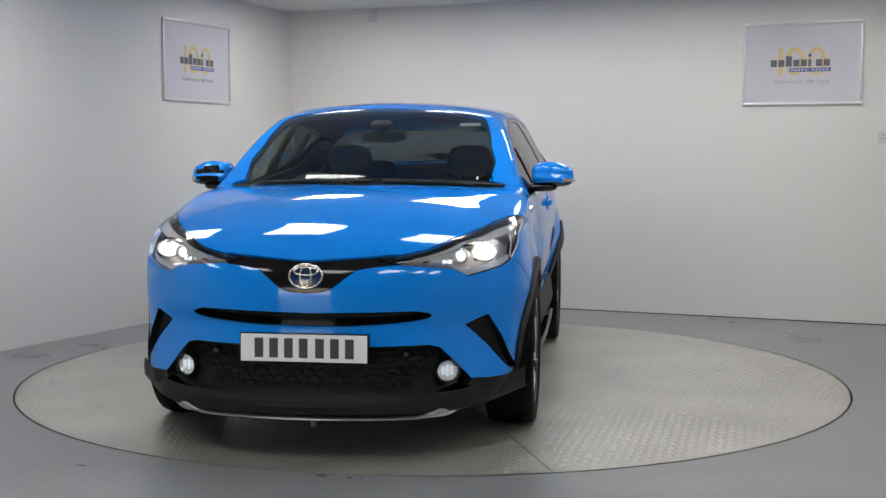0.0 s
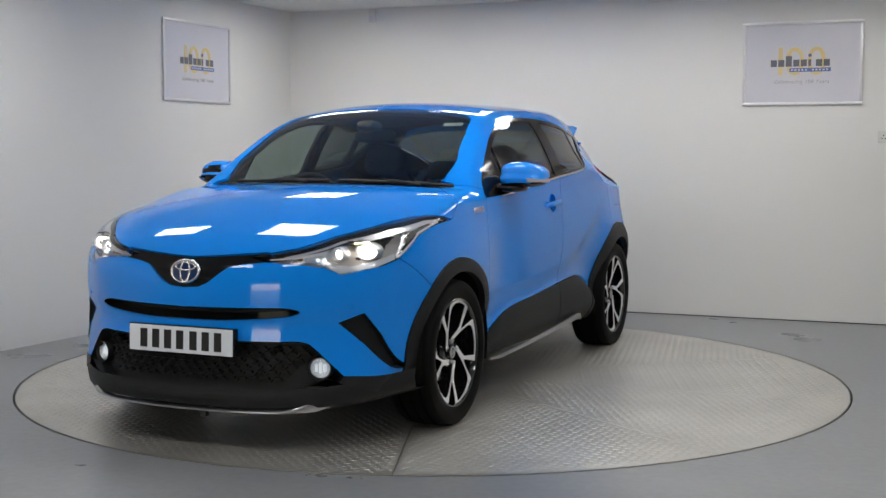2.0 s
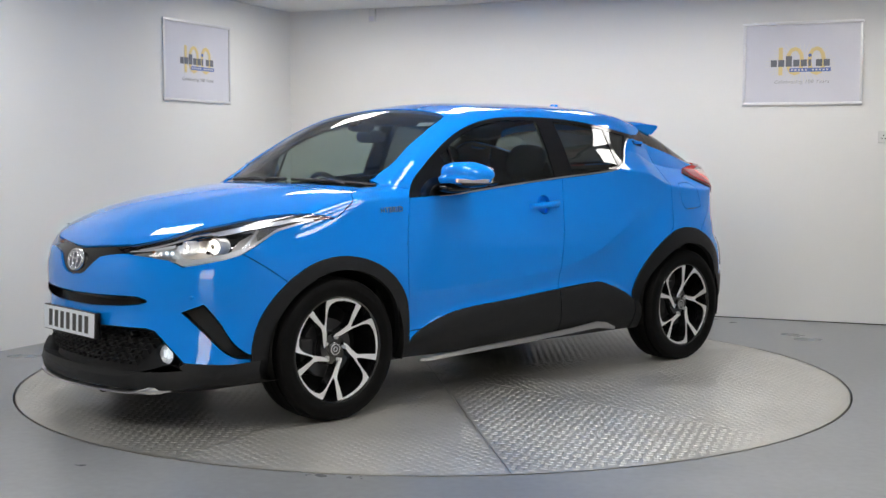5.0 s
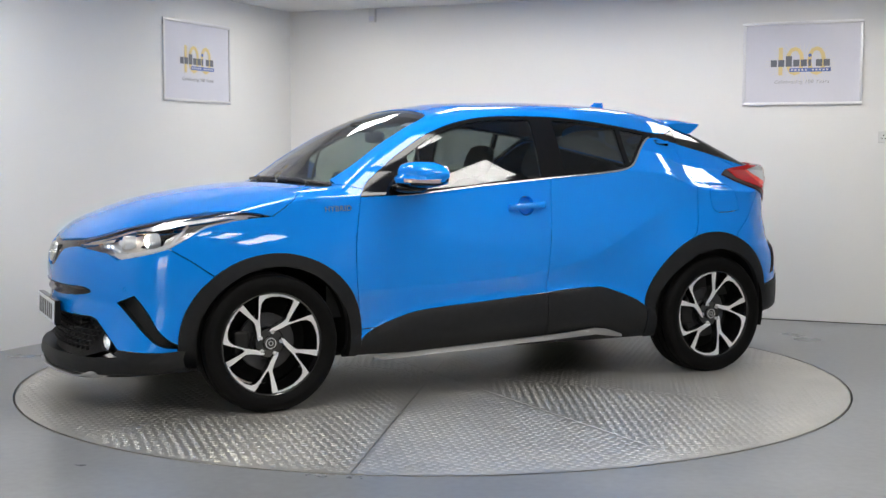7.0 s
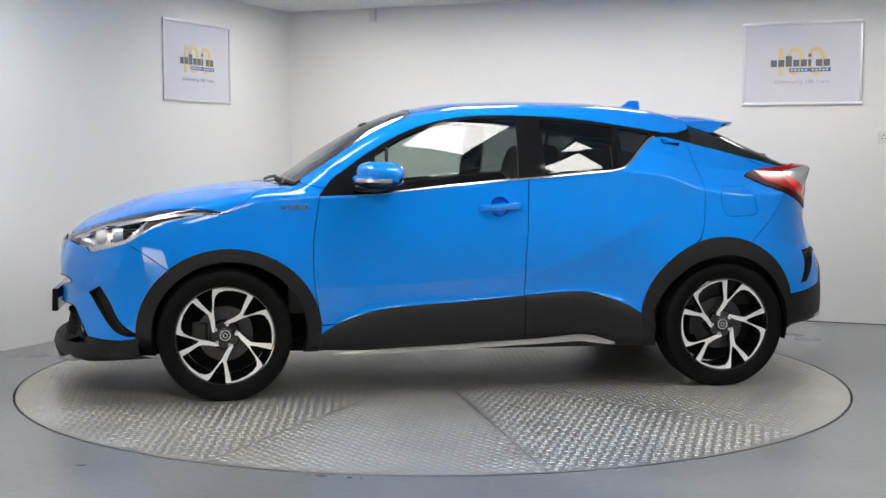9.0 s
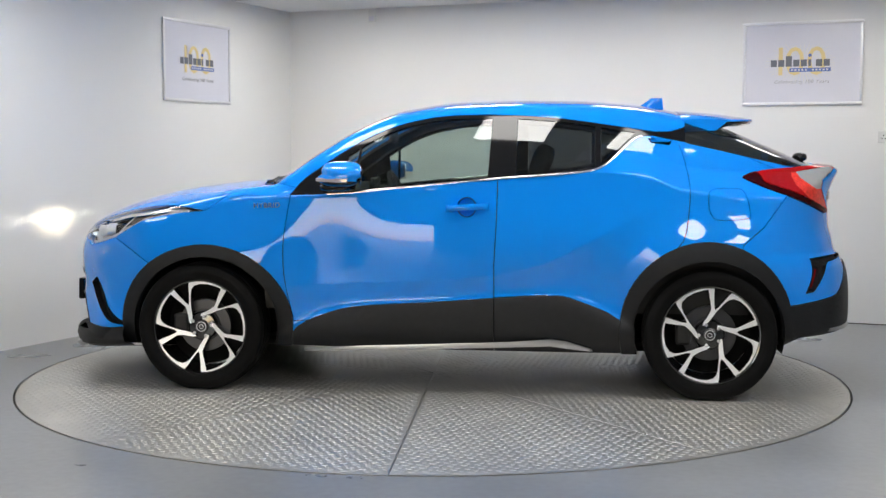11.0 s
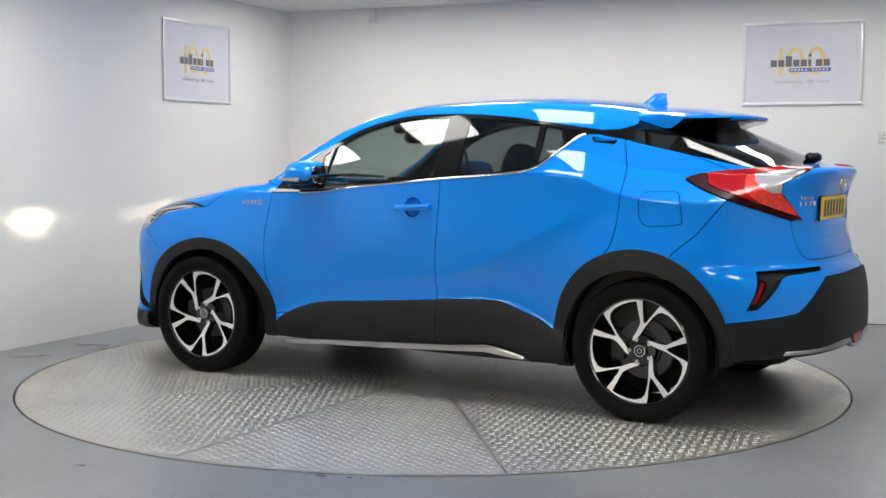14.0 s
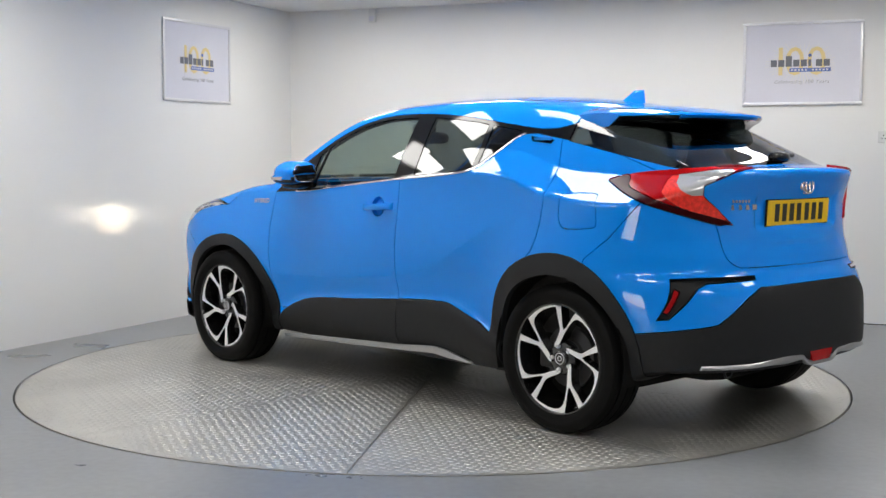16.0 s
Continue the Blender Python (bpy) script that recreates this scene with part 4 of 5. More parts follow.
# ---- lamps ----
def sunk_copy(src, depth, mat, name, parent, keep=None, holes=()):
    """A surface of the same outline, deeper in the car."""
    p = np.array([v.co[:] for v in src.vertices])
    q = p.copy()
    q[:, 1] = np.abs(q[:, 1])
    n = skin_normals(q)
    sgn = np.sign(p[:, 1])
    n[:, 1] *= sgn
    d = depth(q) if callable(depth) else np.full(len(q), depth)
    bm = bmesh.new()
    vs = [bm.verts.new(v) for v in p - n * d[:, None]]
    for f in src.polygons:
        if keep is None or keep(Vector((f.center.x, abs(f.center.y), f.center.z))):
            try:
                bm.faces.new([vs[i] for i in f.vertices])
            except ValueError:
                pass
    for hy, hz, ry, rz in holes:
        gone = [f for f in bm.faces if abs(abs(f.calc_center_median().y) - hy) < ry and abs(f.calc_center_median().z - hz) < rz]
        bmesh.ops.delete(bm, geom=gone, context="FACES")
    bmesh.ops.delete(bm, geom=[v for v in bm.verts if not v.link_faces], context="VERTS")
    return part(name, bm, mat, parent, smooth=40)


def headlamps():
    for ob in PANELS["headlamp"]:
        s = 1 if sum(v.co.y for v in ob.data.vertices) > 0 else -1
        ob.name = "headlamp_lens"
        lamp = empty("headlamp")
        lamp.parent = car
        ob.parent = lamp
        src = ob.data
        sunk_copy(src, 0.06, LAMP_GREY, "housing", lamp, None, ((0.69, 0.828, 0.040, 0.038), (0.655, 0.862, 0.075, 0.016)))
        # bright upper band that runs to the rear tip
        top = lambda x: np.interp(x, (1.313, 1.42, 1.52, 1.732, 1.926, 2.125), (0.941, 0.962, 0.964, 0.936, 0.889, 0.812))
        low = lambda x: np.interp(x, (1.313, 1.454, 1.622, 1.72, 1.796, 1.87, 2.0, 2.035, 2.125), (0.938, 0.926, 0.892, 0.84, 0.797, 0.772, 0.738, 0.768, 0.789))
        def band(name, x0, x1, upper, lower, depth, mat, label=""):
            """A smooth strip that follows the lamp's outline, a little under the lens."""
            pts = []
            for x in np.linspace(x0, x1, 28):
                for t in (0, 0.5, 1):
                    z = upper(x) + (lower(x) - upper(x)) * t
                    pts.append((x, skin_y(float(x), float(z)), z))
            pts = np.array(pts)
            pts = pts - skin_normals(pts) * depth
            strip = bmesh.new()
            vs = [strip.verts.new((p[0], p[1] * s, p[2])) for p in pts]
            for k in range(27):
                for t in (0, 1):
                    strip.faces.new((vs[3 * k + t], vs[3 * k + t + 1], vs[3 * k + t + 4], vs[3 * k + t + 3]))
            bmesh.ops.recalc_face_normals(strip, faces=strip.faces[:])
            part(name, strip, mat, lamp, label, smooth=60)

        band("dark_border", 1.34, 2.10, lambda x: top(x) - 0.001, lambda x: top(x) - 0.010, 0.006, GLOSS_BLACK)
        band("upper_band", 1.36, 1.87, lambda x: top(x) - 0.010, lambda x: top(x) - 0.010 - 0.018 * min(1, (x - 1.36) / 0.12), 0.012, REFLECTOR, "bright chrome upper band")
        band("upper_band", 1.87, 2.09, lambda x: top(x) - 0.010, lambda x: top(x) - 0.017, 0.012, REFLECTOR)
        band("lower_band", 1.42, 1.80, lambda x: low(x) + 0.013, lambda x: low(x) + 0.003, 0.012, REFLECTOR, "bright chrome lower band")
        band("lower_reflector", 1.80, 2.02, lambda x: low(x) + 0.028, lambda x: low(x) + 0.003, 0.025, REFLECTOR)
        band("smoked_panel", 1.42, 1.72, lambda x: top(x) - 0.028, lambda x: min(top(x) - 0.029, low(x) + 0.013), 0.022, SMOKED, "smoked grey panel")
        band("divider", 1.70, 1.80, lambda x: 0.925 - 1.1 * (x - 1.70), lambda x: 0.909 - 1.1 * (x - 1.70), 0.020, REFLECTOR)
        sunk_copy(src, lambda q: 0.05 + 0.03 * np.sin(q[:, 0] * 50) * np.sin(q[:, 2] * 60), REFLECTOR, "inner_reflector", lamp, lambda c: c.x > 1.97 and c.z - low(c.x) > 0.026 and top(c.x) - c.z > 0.018)
        # main projector: a deep dark barrel with the lamp at its end throws a spot, an added slot emitter throws a flat
        # fan of light
        for name, c, r, deep, glow in (("projector", (1.868, 0.690, 0.825), 0.030, 0.30, GLOW_WARM), ("side_projector", (1.955, 0.60, 0.815), 0.019, 0.02, GLOW_SIDE)):
            pr = empty(name, Matrix.Translation((c[0], c[1] * s, c[2])) @ Matrix.Rotation(radians(2.3), 4, "Y"))
            pr.parent = lamp
            bm = bmesh.new()
            lathe(bm, [(r + 0.013, -0.05), (r + 0.014, -0.004), (r + 0.009, 0.004), (r + 0.004, 0.0), (r, -0.006)], 40, "x", Matrix.Diagonal((1, 1.35, 0.85, 1)) if deep > 0.1 else Matrix())
            part("ring", bm, REFLECTOR, pr, smooth=40)
            wide = Matrix.Diagonal((1, 1.35, 0.85, 1)) if deep > 0.1 else Matrix()
            if deep > 0.1:
                bm = bmesh.new()
                cap(bm, lathe(bm, [(r, -0.006), (r, -deep)], 32, "x", wide)[-1])
                part("barrel", bm, GAP, pr)
                bm = bmesh.new()
                lathe(bm, [(r + 0.0005, -0.0055), (r * 0.85, 0.003), (r * 0.68, 0.007), (r * 0.56, 0.0085)], 40, "x", wide)
                part("lit_lens", bm, GLOW_LENS, pr, "glowing rim of the projector lens", smooth=180)
            bm = bmesh.new()
            rings = lathe(bm, [(r, -deep + 0.002), (r * 0.5, -deep + 0.003)], 24, "x", wide)
            cap(bm, rings[-1])
            part("lamp_source", bm, glow, pr, "bright lamp source")
        # added emitter, no part of the real lamp: lays a flat streak on the wall
        fan = empty("added_fan_slot", Matrix.Translation((1.905, 0.655 * s, 0.862)) @ Matrix.Rotation(radians(2.6), 4, "Y"))
        fan.parent = lamp
        bm = bmesh.new()
        for z0, z1 in ((-0.009, -0.006), (0.006, 0.009)):
            box(bm, (-0.16, -0.039, z0), (0.0, 0.039, z1))
        box(bm, (-0.163, -0.039, -0.009), (-0.16, 0.039, 0.009))
        for y0 in (-0.039, 0.036):
            box(bm, (-0.16, y0, -0.006), (-0.06, y0 + 0.003, 0.006))
        part("shade", bm, GAP, fan)
        bm = bmesh.new()
        box(bm, (-0.158, -0.034, -0.0055), (-0.154, 0.034, 0.0055))
        part("lamp_source", bm, GLOW_FAN, fan)
        # slim wing towards the grille: a chrome blade over a few small cells
        blade = bmesh.new()
        rows = []
        for y in np.linspace(0.36, 0.57, 12):
            z = float(top(skin_x(float(y), 0.81))) - 0.020
            rows.append([blade.verts.new((skin_x(float(y), float(h)) - 0.02, y * s, h)) for h in (z, z - 0.004 - 0.055 * (y - 0.36))])
        for a, b in zip(rows, rows[1:]):
            blade.faces.new((a[0], a[1], b[1], b[0]))
        bmesh.ops.recalc_face_normals(blade, faces=blade.faces[:])
        part("wing_blade", blade, REFLECTOR, lamp, "tapered chrome blade", smooth=60)
        for k in range(4):
            y = 0.565 - 0.024 * k
            z = 0.795
            xs = skin_x(y, z) - 0.03
            bm = bmesh.new()
            box(bm, (xs - 0.006, y * s - 0.006, z - 0.007), (xs + 0.004, y * s + 0.006, z + 0.007), 0.002, seg=1)
            part("light_cell", bm, GLOW_COOL if k < 2 else REFLECTOR, lamp, "cool white light cell" if k < 2 else "")
        bm = bmesh.new()
        xs = skin_x(0.48, 0.81) - 0.032
        rounded(bm, (xs - 0.02, 0.47 * s - 0.012, 0.790), (xs + 0.012, 0.47 * s + 0.012, 0.806), p=2.5, seg=12)
        part("indicator", bm, AMBER, lamp, smooth=180)


headlamps()


def fog_lamps():
    for s in (1, -1):
        c = (2.045, 0.562 * s, 0.345)
        lamp = empty("fog_lamp", Matrix.Translation(c) @ Matrix.Rotation(radians(18 * s), 4, "Z"))
        lamp.parent = car
        bm = bmesh.new()
        lathe(bm, [(0.052, -0.05), (0.053, -0.004), (0.048, 0.003), (0.043, -0.004), (0.043, -0.03)], 36, "x")
        part("bezel", bm, CLAD, lamp, smooth=40)
        bm = bmesh.new()
        rings = lathe(bm, [(0.043, -0.012), (0.036, -0.004), (0.020, 0.002), (0.006, 0.004)], 32, "x")
        cap(bm, rings[-1])
        part("lens", bm, LENS, lamp, "clear round fog lamp lens", smooth=180)
        bm = bmesh.new()
        rings = lathe(bm, [(0.042, -0.012), (0.030, -0.026), (0.012, -0.030)], 24, "x")
        cap(bm, rings[-1])
        part("reflector", bm, REFLECTOR, lamp, smooth=30)
        bm = bmesh.new()
        for k in (-1, 0, 1):
            box(bm, (-0.024, k * 0.018 - 0.006, -0.022 + abs(k) * 0.006), (-0.016, k * 0.018 + 0.006, 0.022 - abs(k) * 0.006), 0.002)
        part("lit_element", bm, GLOW_FOG, lamp, "cool white lit element")


fog_lamps()


# ---- trim and small parts ----
def trims():
    # bright waist moulding under the side glass
    pts = [p for p in BELT_EDGE if p[0] > -0.985]
    path, out, wid = [], [], []
    for i, (x, z) in enumerate(pts):
        a, b = pts[max(i - 1, 0)], pts[min(i + 1, len(pts) - 1)]
        y = skin_y(x, z)
        t = Vector((b[0] - a[0], 0, b[1] - a[1])).normalized()
        n = Vector(skin_normals(np.array([[x, y, z]]))[0])
        path.append((x, y, z))
        out.append(n * 0.004)
        wid.append(n.cross(t).normalized() * 0.0048)
    ribbon("waist_moulding", path[:-4], out[:-4], wid[:-4], CHROME, car, "bright chrome waist moulding")
    # upright bar of the small front quarter light
    for sgn in (1, -1):
        bm = bmesh.new()
        tube(bm, [(0.505 - 0.02 * t, (skin_y(0.505 - 0.02 * t, 1.055 + 0.215 * t) - 0.004) * sgn, 1.055 + 0.215 * t) for t in (0, 0.25, 0.5, 0.75, 1)], 0.008, 6)
        part("window_bar", bm, GLOSS_BLACK, car, smooth=60)
    # silver strip along the sill
    path = [(0.77, 0.82, 0.212), (0.72, 0.850, 0.218), (0.45, 0.868, 0.234), (0.15, 0.872, 0.245), (-0.30, 0.872, 0.264), (-0.52, 0.870, 0.278), (-0.60, 0.862, 0.266), (-0.715, 0.83, 0.238), (-0.74, 0.79, 0.232)]
    ribbon("sill_strip", path, [(0, 0.008, 0)] * 9, [(0, 0.002, h) for h in (0.006, 0.010, 0.012, 0.013, 0.014, 0.018, 0.018, 0.008, 0.006)], SILVER, car, "satin silver sill strip")
    # front skid blade
    path, out, wid = [], [], []
    for y in np.linspace(-0.66, 0.66, 45):
        a = abs(y)
        z = 0.173 + 0.040 * max(0, (a - 0.44) / 0.2) ** 1.3
        path.append((skin_x(y, 0.215) - 0.012 - 0.05 * max(0, (a - 0.5) / 0.16) ** 2, y, z))
        out.append((0.016, 0, -0.002))
        wid.append((0.0, 0, 0.0055 + 0.016 * math.exp(-((a - 0.57) / 0.06) ** 2)))
    ribbon("front_skid_blade", path, out, wid, SILVER, car, "satin silver skid blade", both=False)
    # lower lip behind the blade
    bm = bmesh.new()
    rows = []
    for y in np.linspace(-0.86, 0.86, 45):
        x = skin_x(min(abs(y), 0.68), 0.26) - 1.45 * max(0, abs(y) - 0.68)
        up = 0.05 * max(0, (abs(y) - 0.55) / 0.3) ** 1.5
        rows.append([bm.verts.new((x + dx, y, z + up)) for dx, z in ((0.0, 0.27), (0.012, 0.232), (0.0, 0.188), (-0.06, 0.172), (-0.30, 0.18))])
    for a, b in zip(rows, rows[1:]):
        for i in range(4):
            bm.faces.new((a[i], b[i], b[i + 1], a[i + 1]))
    bmesh.ops.recalc_face_normals(bm, faces=bm.faces[:])
    part("front_lip", bm, CLAD, car, smooth=50)
    # rear diffuser blade with its red lamp
    path, out, wid = [], [], []
    for y in np.linspace(-0.67, 0.67, 47):
        a = abs(y)
        z = 0.342 + 0.014 * (0.5 + 0.5 * math.tanh((0.40 - a) / 0.08)) - 0.036 * (0.5 + 0.5 * math.tanh((0.125 - a) / 0.018))
        path.append((skin_x(y, 0.36, True) + 0.004, y, z))
        out.append((-0.014, 0, 0))
        wid.append((0.002, 0, 0.010 + 0.009 * math.exp(-((a - 0.28) / 0.10) ** 2)))
    ribbon("rear_diffuser_blade", path, out, wid, SILVER, car, "satin silver diffuser blade", both=False)
    bm = bmesh.new()
    x = skin_x(0, 0.36, True)
    prism(bm, [(-0.095, 0.372), (0.095, 0.372), (0.070, 0.322), (-0.070, 0.322)], x - 0.008, x + 0.05, "x")
    part("rear_fog_lamp", bm, RED, car, "red rear fog lamp")
    # exhaust
    bm = bmesh.new()
    lathe(bm, [(0.030, 0.0), (0.030, 0.25), (0.026, 0.25), (0.026, 0.0)], 24, "x", Matrix.Translation((-1.86, 0.33, 0.275)), close=True)
    part("exhaust_pipe", bm, BRAKE, car, smooth=40)
    bm = bmesh.new()
    rounded(bm, (-1.86, -0.1, 0.225), (-1.50, 0.45, 0.33), p=4)
    part("silencer", bm, DARK, car, smooth=60)


trims()


def spoiler():
    bm = bmesh.new()
    rows = []
    for y in np.linspace(-0.575, 0.575, 41):
        a = abs(y) / 0.575
        lead = -1.185
        zl = skin_z(lead, y) + 0.004
        tip = -1.605 + 0.19 * a ** 3
        zt = 1.432 - 0.012 * a * a
        ring = []
        for t in np.linspace(0, 1, 9):
            x = lead + (tip - lead) * t
            z = zl + (zt - zl) * t + 0.012 * math.sin(math.pi * t) * (1 - 0.4 * a)
            ring.append(bm.verts.new((x, y, z)))
        ring.append(bm.verts.new((tip - 0.003, y, zt - 0.010)))
        ring.append(bm.verts.new((tip + 0.012, y, zt - 0.024)))
        for t in (0.8, 0.5, 0.2, 0.0):
            x = lead + (tip + 0.012 - lead) * t
            z = min(zt - 0.022 + (0.8 - t) * 0.01, 9) - 0.02 * (1 - t) - 0.03 * a ** 6
            ring.append(bm.verts.new((x, y, z)))
        rows.append(ring)
    k = len(rows[0])
    for p, q in zip(rows, rows[1:]):
        for i in range(k):
            bm.faces.new((p[i], p[(i + 1) % k], q[(i + 1) % k], q[i]))
    bm.faces.new(rows[0])
    bm.faces.new(rows[-1])
    bmesh.ops.recalc_face_normals(bm, faces=bm.faces[:])
    for f in bm.faces:
        c = f.calc_center_median()
        f.material_index = 1 if f.normal.z < -0.25 and c.x > -1.57 else 0
    sp = part("rear_spoiler", bm, [PAINT, GLOSS_BLACK], car, "blue roof spoiler with black underside", smooth=42)
    bm = bmesh.new()
    box(bm, (-1.545, -0.14, 1.402), (-1.515, 0.14, 1.414), 0.003)
    part("brake_light", bm, RED_DEEP, sp, "dark red high brake light")
    # fin aerial
    bm = bmesh.new()
    rows = []
    zb = skin_z(-1.06, 0) - 0.008
    for t in np.linspace(0, 1, 8):
        h = t * 0.066
        x0, x1 = -0.955 - 0.105 * t ** 0.8, -1.130 + 0.008 * t
        w = 0.028 * (1 - t) ** 0.7 + 0.005
        rows.append([bm.verts.new((x0 + (x1 - x0) * u, w * math.sin(math.pi * min(1, u * 1.0) ** 0.6) * sgn, zb + h)) for sgn, us in ((1, np.linspace(0, 1, 9)), (-1, np.linspace(1, 0, 9)[1:-1])) for u in us])
    k = len(rows[0])
    for p, q in zip(rows, rows[1:]):
        for i in range(k):
            bm.faces.new((p[i], p[(i + 1) % k], q[(i + 1) % k], q[i]))
    bm.faces.new(rows[-1])
    bmesh.ops.recalc_face_normals(bm, faces=bm.faces[:])
    part("aerial_fin", bm, PAINT, car, "blue shark-fin aerial", smooth=50)


spoiler()


def door_mirrors():
    for s in (1, -1):
        mir = empty("door_mirror", Matrix.Translation((0.575, 0.925 * s, 1.130)))
        mir.parent = car
        bm = bmesh.new()
        vs = rounded(bm, (-0.105, -0.115, -0.060), (0.105, 0.105, 0.070), p=3.4, seg=32)
        for v in vs:
            out = v.co.y
            v.co.x -= 0.30 * max(0, out + 0.02) + 0.02 * (v.co.z > 0)
            v.co.z = v.co.z * (1 - 2.2 * max(0, out - 0.01) - 0.5 * max(0, v.co.x - 0.02)) - 0.12 * max(0, out - 0.01)
            v.co.y *= s
        bmesh.ops.recalc_face_normals(bm, faces=bm.faces[:])
        up = bm.copy()
        for b, keep in ((up, lambda f: f.calc_center_median().z > -0.034 and f.normal.x > -0.85), (bm, lambda f: not (f.calc_center_median().z > -0.034 and f.normal.x > -0.85))):
            bmesh.ops.delete(b, geom=[f for f in b.faces if not keep(f)], context="FACES")
        part("cap", up, PAINT, mir, smooth=180)
        part("housing", bm, GLOSS_BLACK, mir, "black lower mirror housing", smooth=60)
        bm = bmesh.new()
        path = []
        for k in range(9):
            t = k / 8
            path.append((0.085 - 0.17 * t ** 1.6 + 0.004, (0.045 + 0.062 * math.sin(t * 1.5)) * s, -0.024 - 0.004 * t))
        rows = []
        for p in path:
            rows.append([bm.verts.new((p[0] + dx, p[1] + dy * s, p[2] + dz)) for dx, dy, dz in ((0, 0, -0.009), (0.010, 0.006, -0.006), (0.010, 0.006, 0.008), (0, 0, 0.012))])
        for a, b in zip(rows, rows[1:]):
            for i in range(3):
                bm.faces.new((a[i], a[i + 1], b[i + 1], b[i]))
        bmesh.ops.recalc_face_normals(bm, faces=bm.faces[:])
        part("indicator", bm, WHITE_LENS, mir, "clear side indicator strip", smooth=40)
        bm = bmesh.new()
        rounded(bm, (-0.10, -0.095, -0.045), (-0.094, 0.075, 0.050), p=5)
        for v in bm.verts:
            v.co.x -= 0.30 * max(0, v.co.y + 0.02) + 0.012
            v.co.y *= s
        part("mirror_glass", bm, MESH_IN, mir, "mirror glass", smooth=180)
        bm = bmesh.new()
        rounded(bm, (-0.07, -0.165, -0.085), (0.10, 0.02, -0.040), p=3)
        for v in bm.verts:
            v.co.y *= s
        bmesh.ops.recalc_face_normals(bm, faces=bm.faces[:])
        part("arm", bm, GLOSS_BLACK, mir, smooth=180)


door_mirrors()


def handles():
    for s in (1, -1):
        bm = bmesh.new()
        rows = []
        for t in np.linspace(0, 1, 15):
            x = 0.022 - 0.222 * t
            z = 0.962 + 0.012 * t
            y = skin_y(x, z) + 0.002 + 0.026 * math.sin(math.pi * t) ** 0.35
            h = 0.0145 + 0.003 * t
            rows.append([bm.verts.new((x, (y + dy) * s, z + dz)) for dy, dz in ((-0.018, -h), (0.004, -h), (0.010, -h * 0.5), (0.011, h * 0.3), (0.004, h), (-0.018, h))])
        for a, b in zip(rows, rows[1:]):
            for i in range(6):
                bm.faces.new((a[i], a[(i + 1) % 6], b[(i + 1) % 6], b[i]))
        bm.faces.new(rows[0])
        bm.faces.new(rows[-1])
        bmesh.ops.recalc_face_normals(bm, faces=bm.faces[:])
        part("door_handle", bm, PAINT, car, "blue pull handle", smooth=50)
        bm = bmesh.new()
        y = skin_y(-1.065, 1.306)
        box(bm, (-1.115, (y - 0.012) * s, 1.302), (-1.015, (y + 0.004) * s, 1.318), 0.003)
        bmesh.ops.recalc_face_normals(bm, faces=bm.faces[:])
        part("rear_door_handle", bm, PAINT, car)


handles()


def bars(bm, x0, width, height, gap, n, depth, skip=()):
    """n upright bars in a row, standing in for characters."""
    step = width / n
    for k in range(n):
        if k in skip:
            continue
        box(bm, (x0 + k * step + gap / 2, -depth, -height / 2), (x0 + (k + 1) * step - gap / 2, 0, height / 2))


def plates():
    for name, m, mat, label in (("front_number_plate", Matrix.Translation((2.232, 0, 0.4575)) @ Matrix.Rotation(radians(90), 4, "Z") @ Matrix.Rotation(radians(-2), 4, "X"), PLATE_W, "white front number plate with dark bars"),
                                ("rear_number_plate", Matrix.Translation((-1.990, 0, 0.9825)) @ Matrix.Rotation(radians(-90), 4, "Z") @ Matrix.Rotation(radians(3), 4, "X"), PLATE_Y, "yellow rear number plate with dark bars")):
        ob = empty(name, m)
        ob.parent = car
        ob["label"] = label
        bm = bmesh.new()
        box(bm, (-0.26, -0.004, -0.0555), (0.26, 0.0, 0.0555), 0.0018, seg=1)
        part("plate", bm, mat, ob)
        bm = bmesh.new()
        box(bm, (-0.266, 0.0005, -0.061), (0.266, 0.030 if mat is PLATE_W else 0.008, 0.060), 0.003, seg=1)
        part("backing", bm, GLOSS_BLACK, ob)
        for x0, n in ((-0.206, 4), (0.044, 3)):
            for k in range(n):
                bm = bmesh.new()
                x = x0 + k * 0.061
                box(bm, (x + 0.004, -0.0052, -0.0395), (x + 0.040, -0.0041, 0.0395))
                part("dark_bar", bm, PLATE_K, ob)


plates()


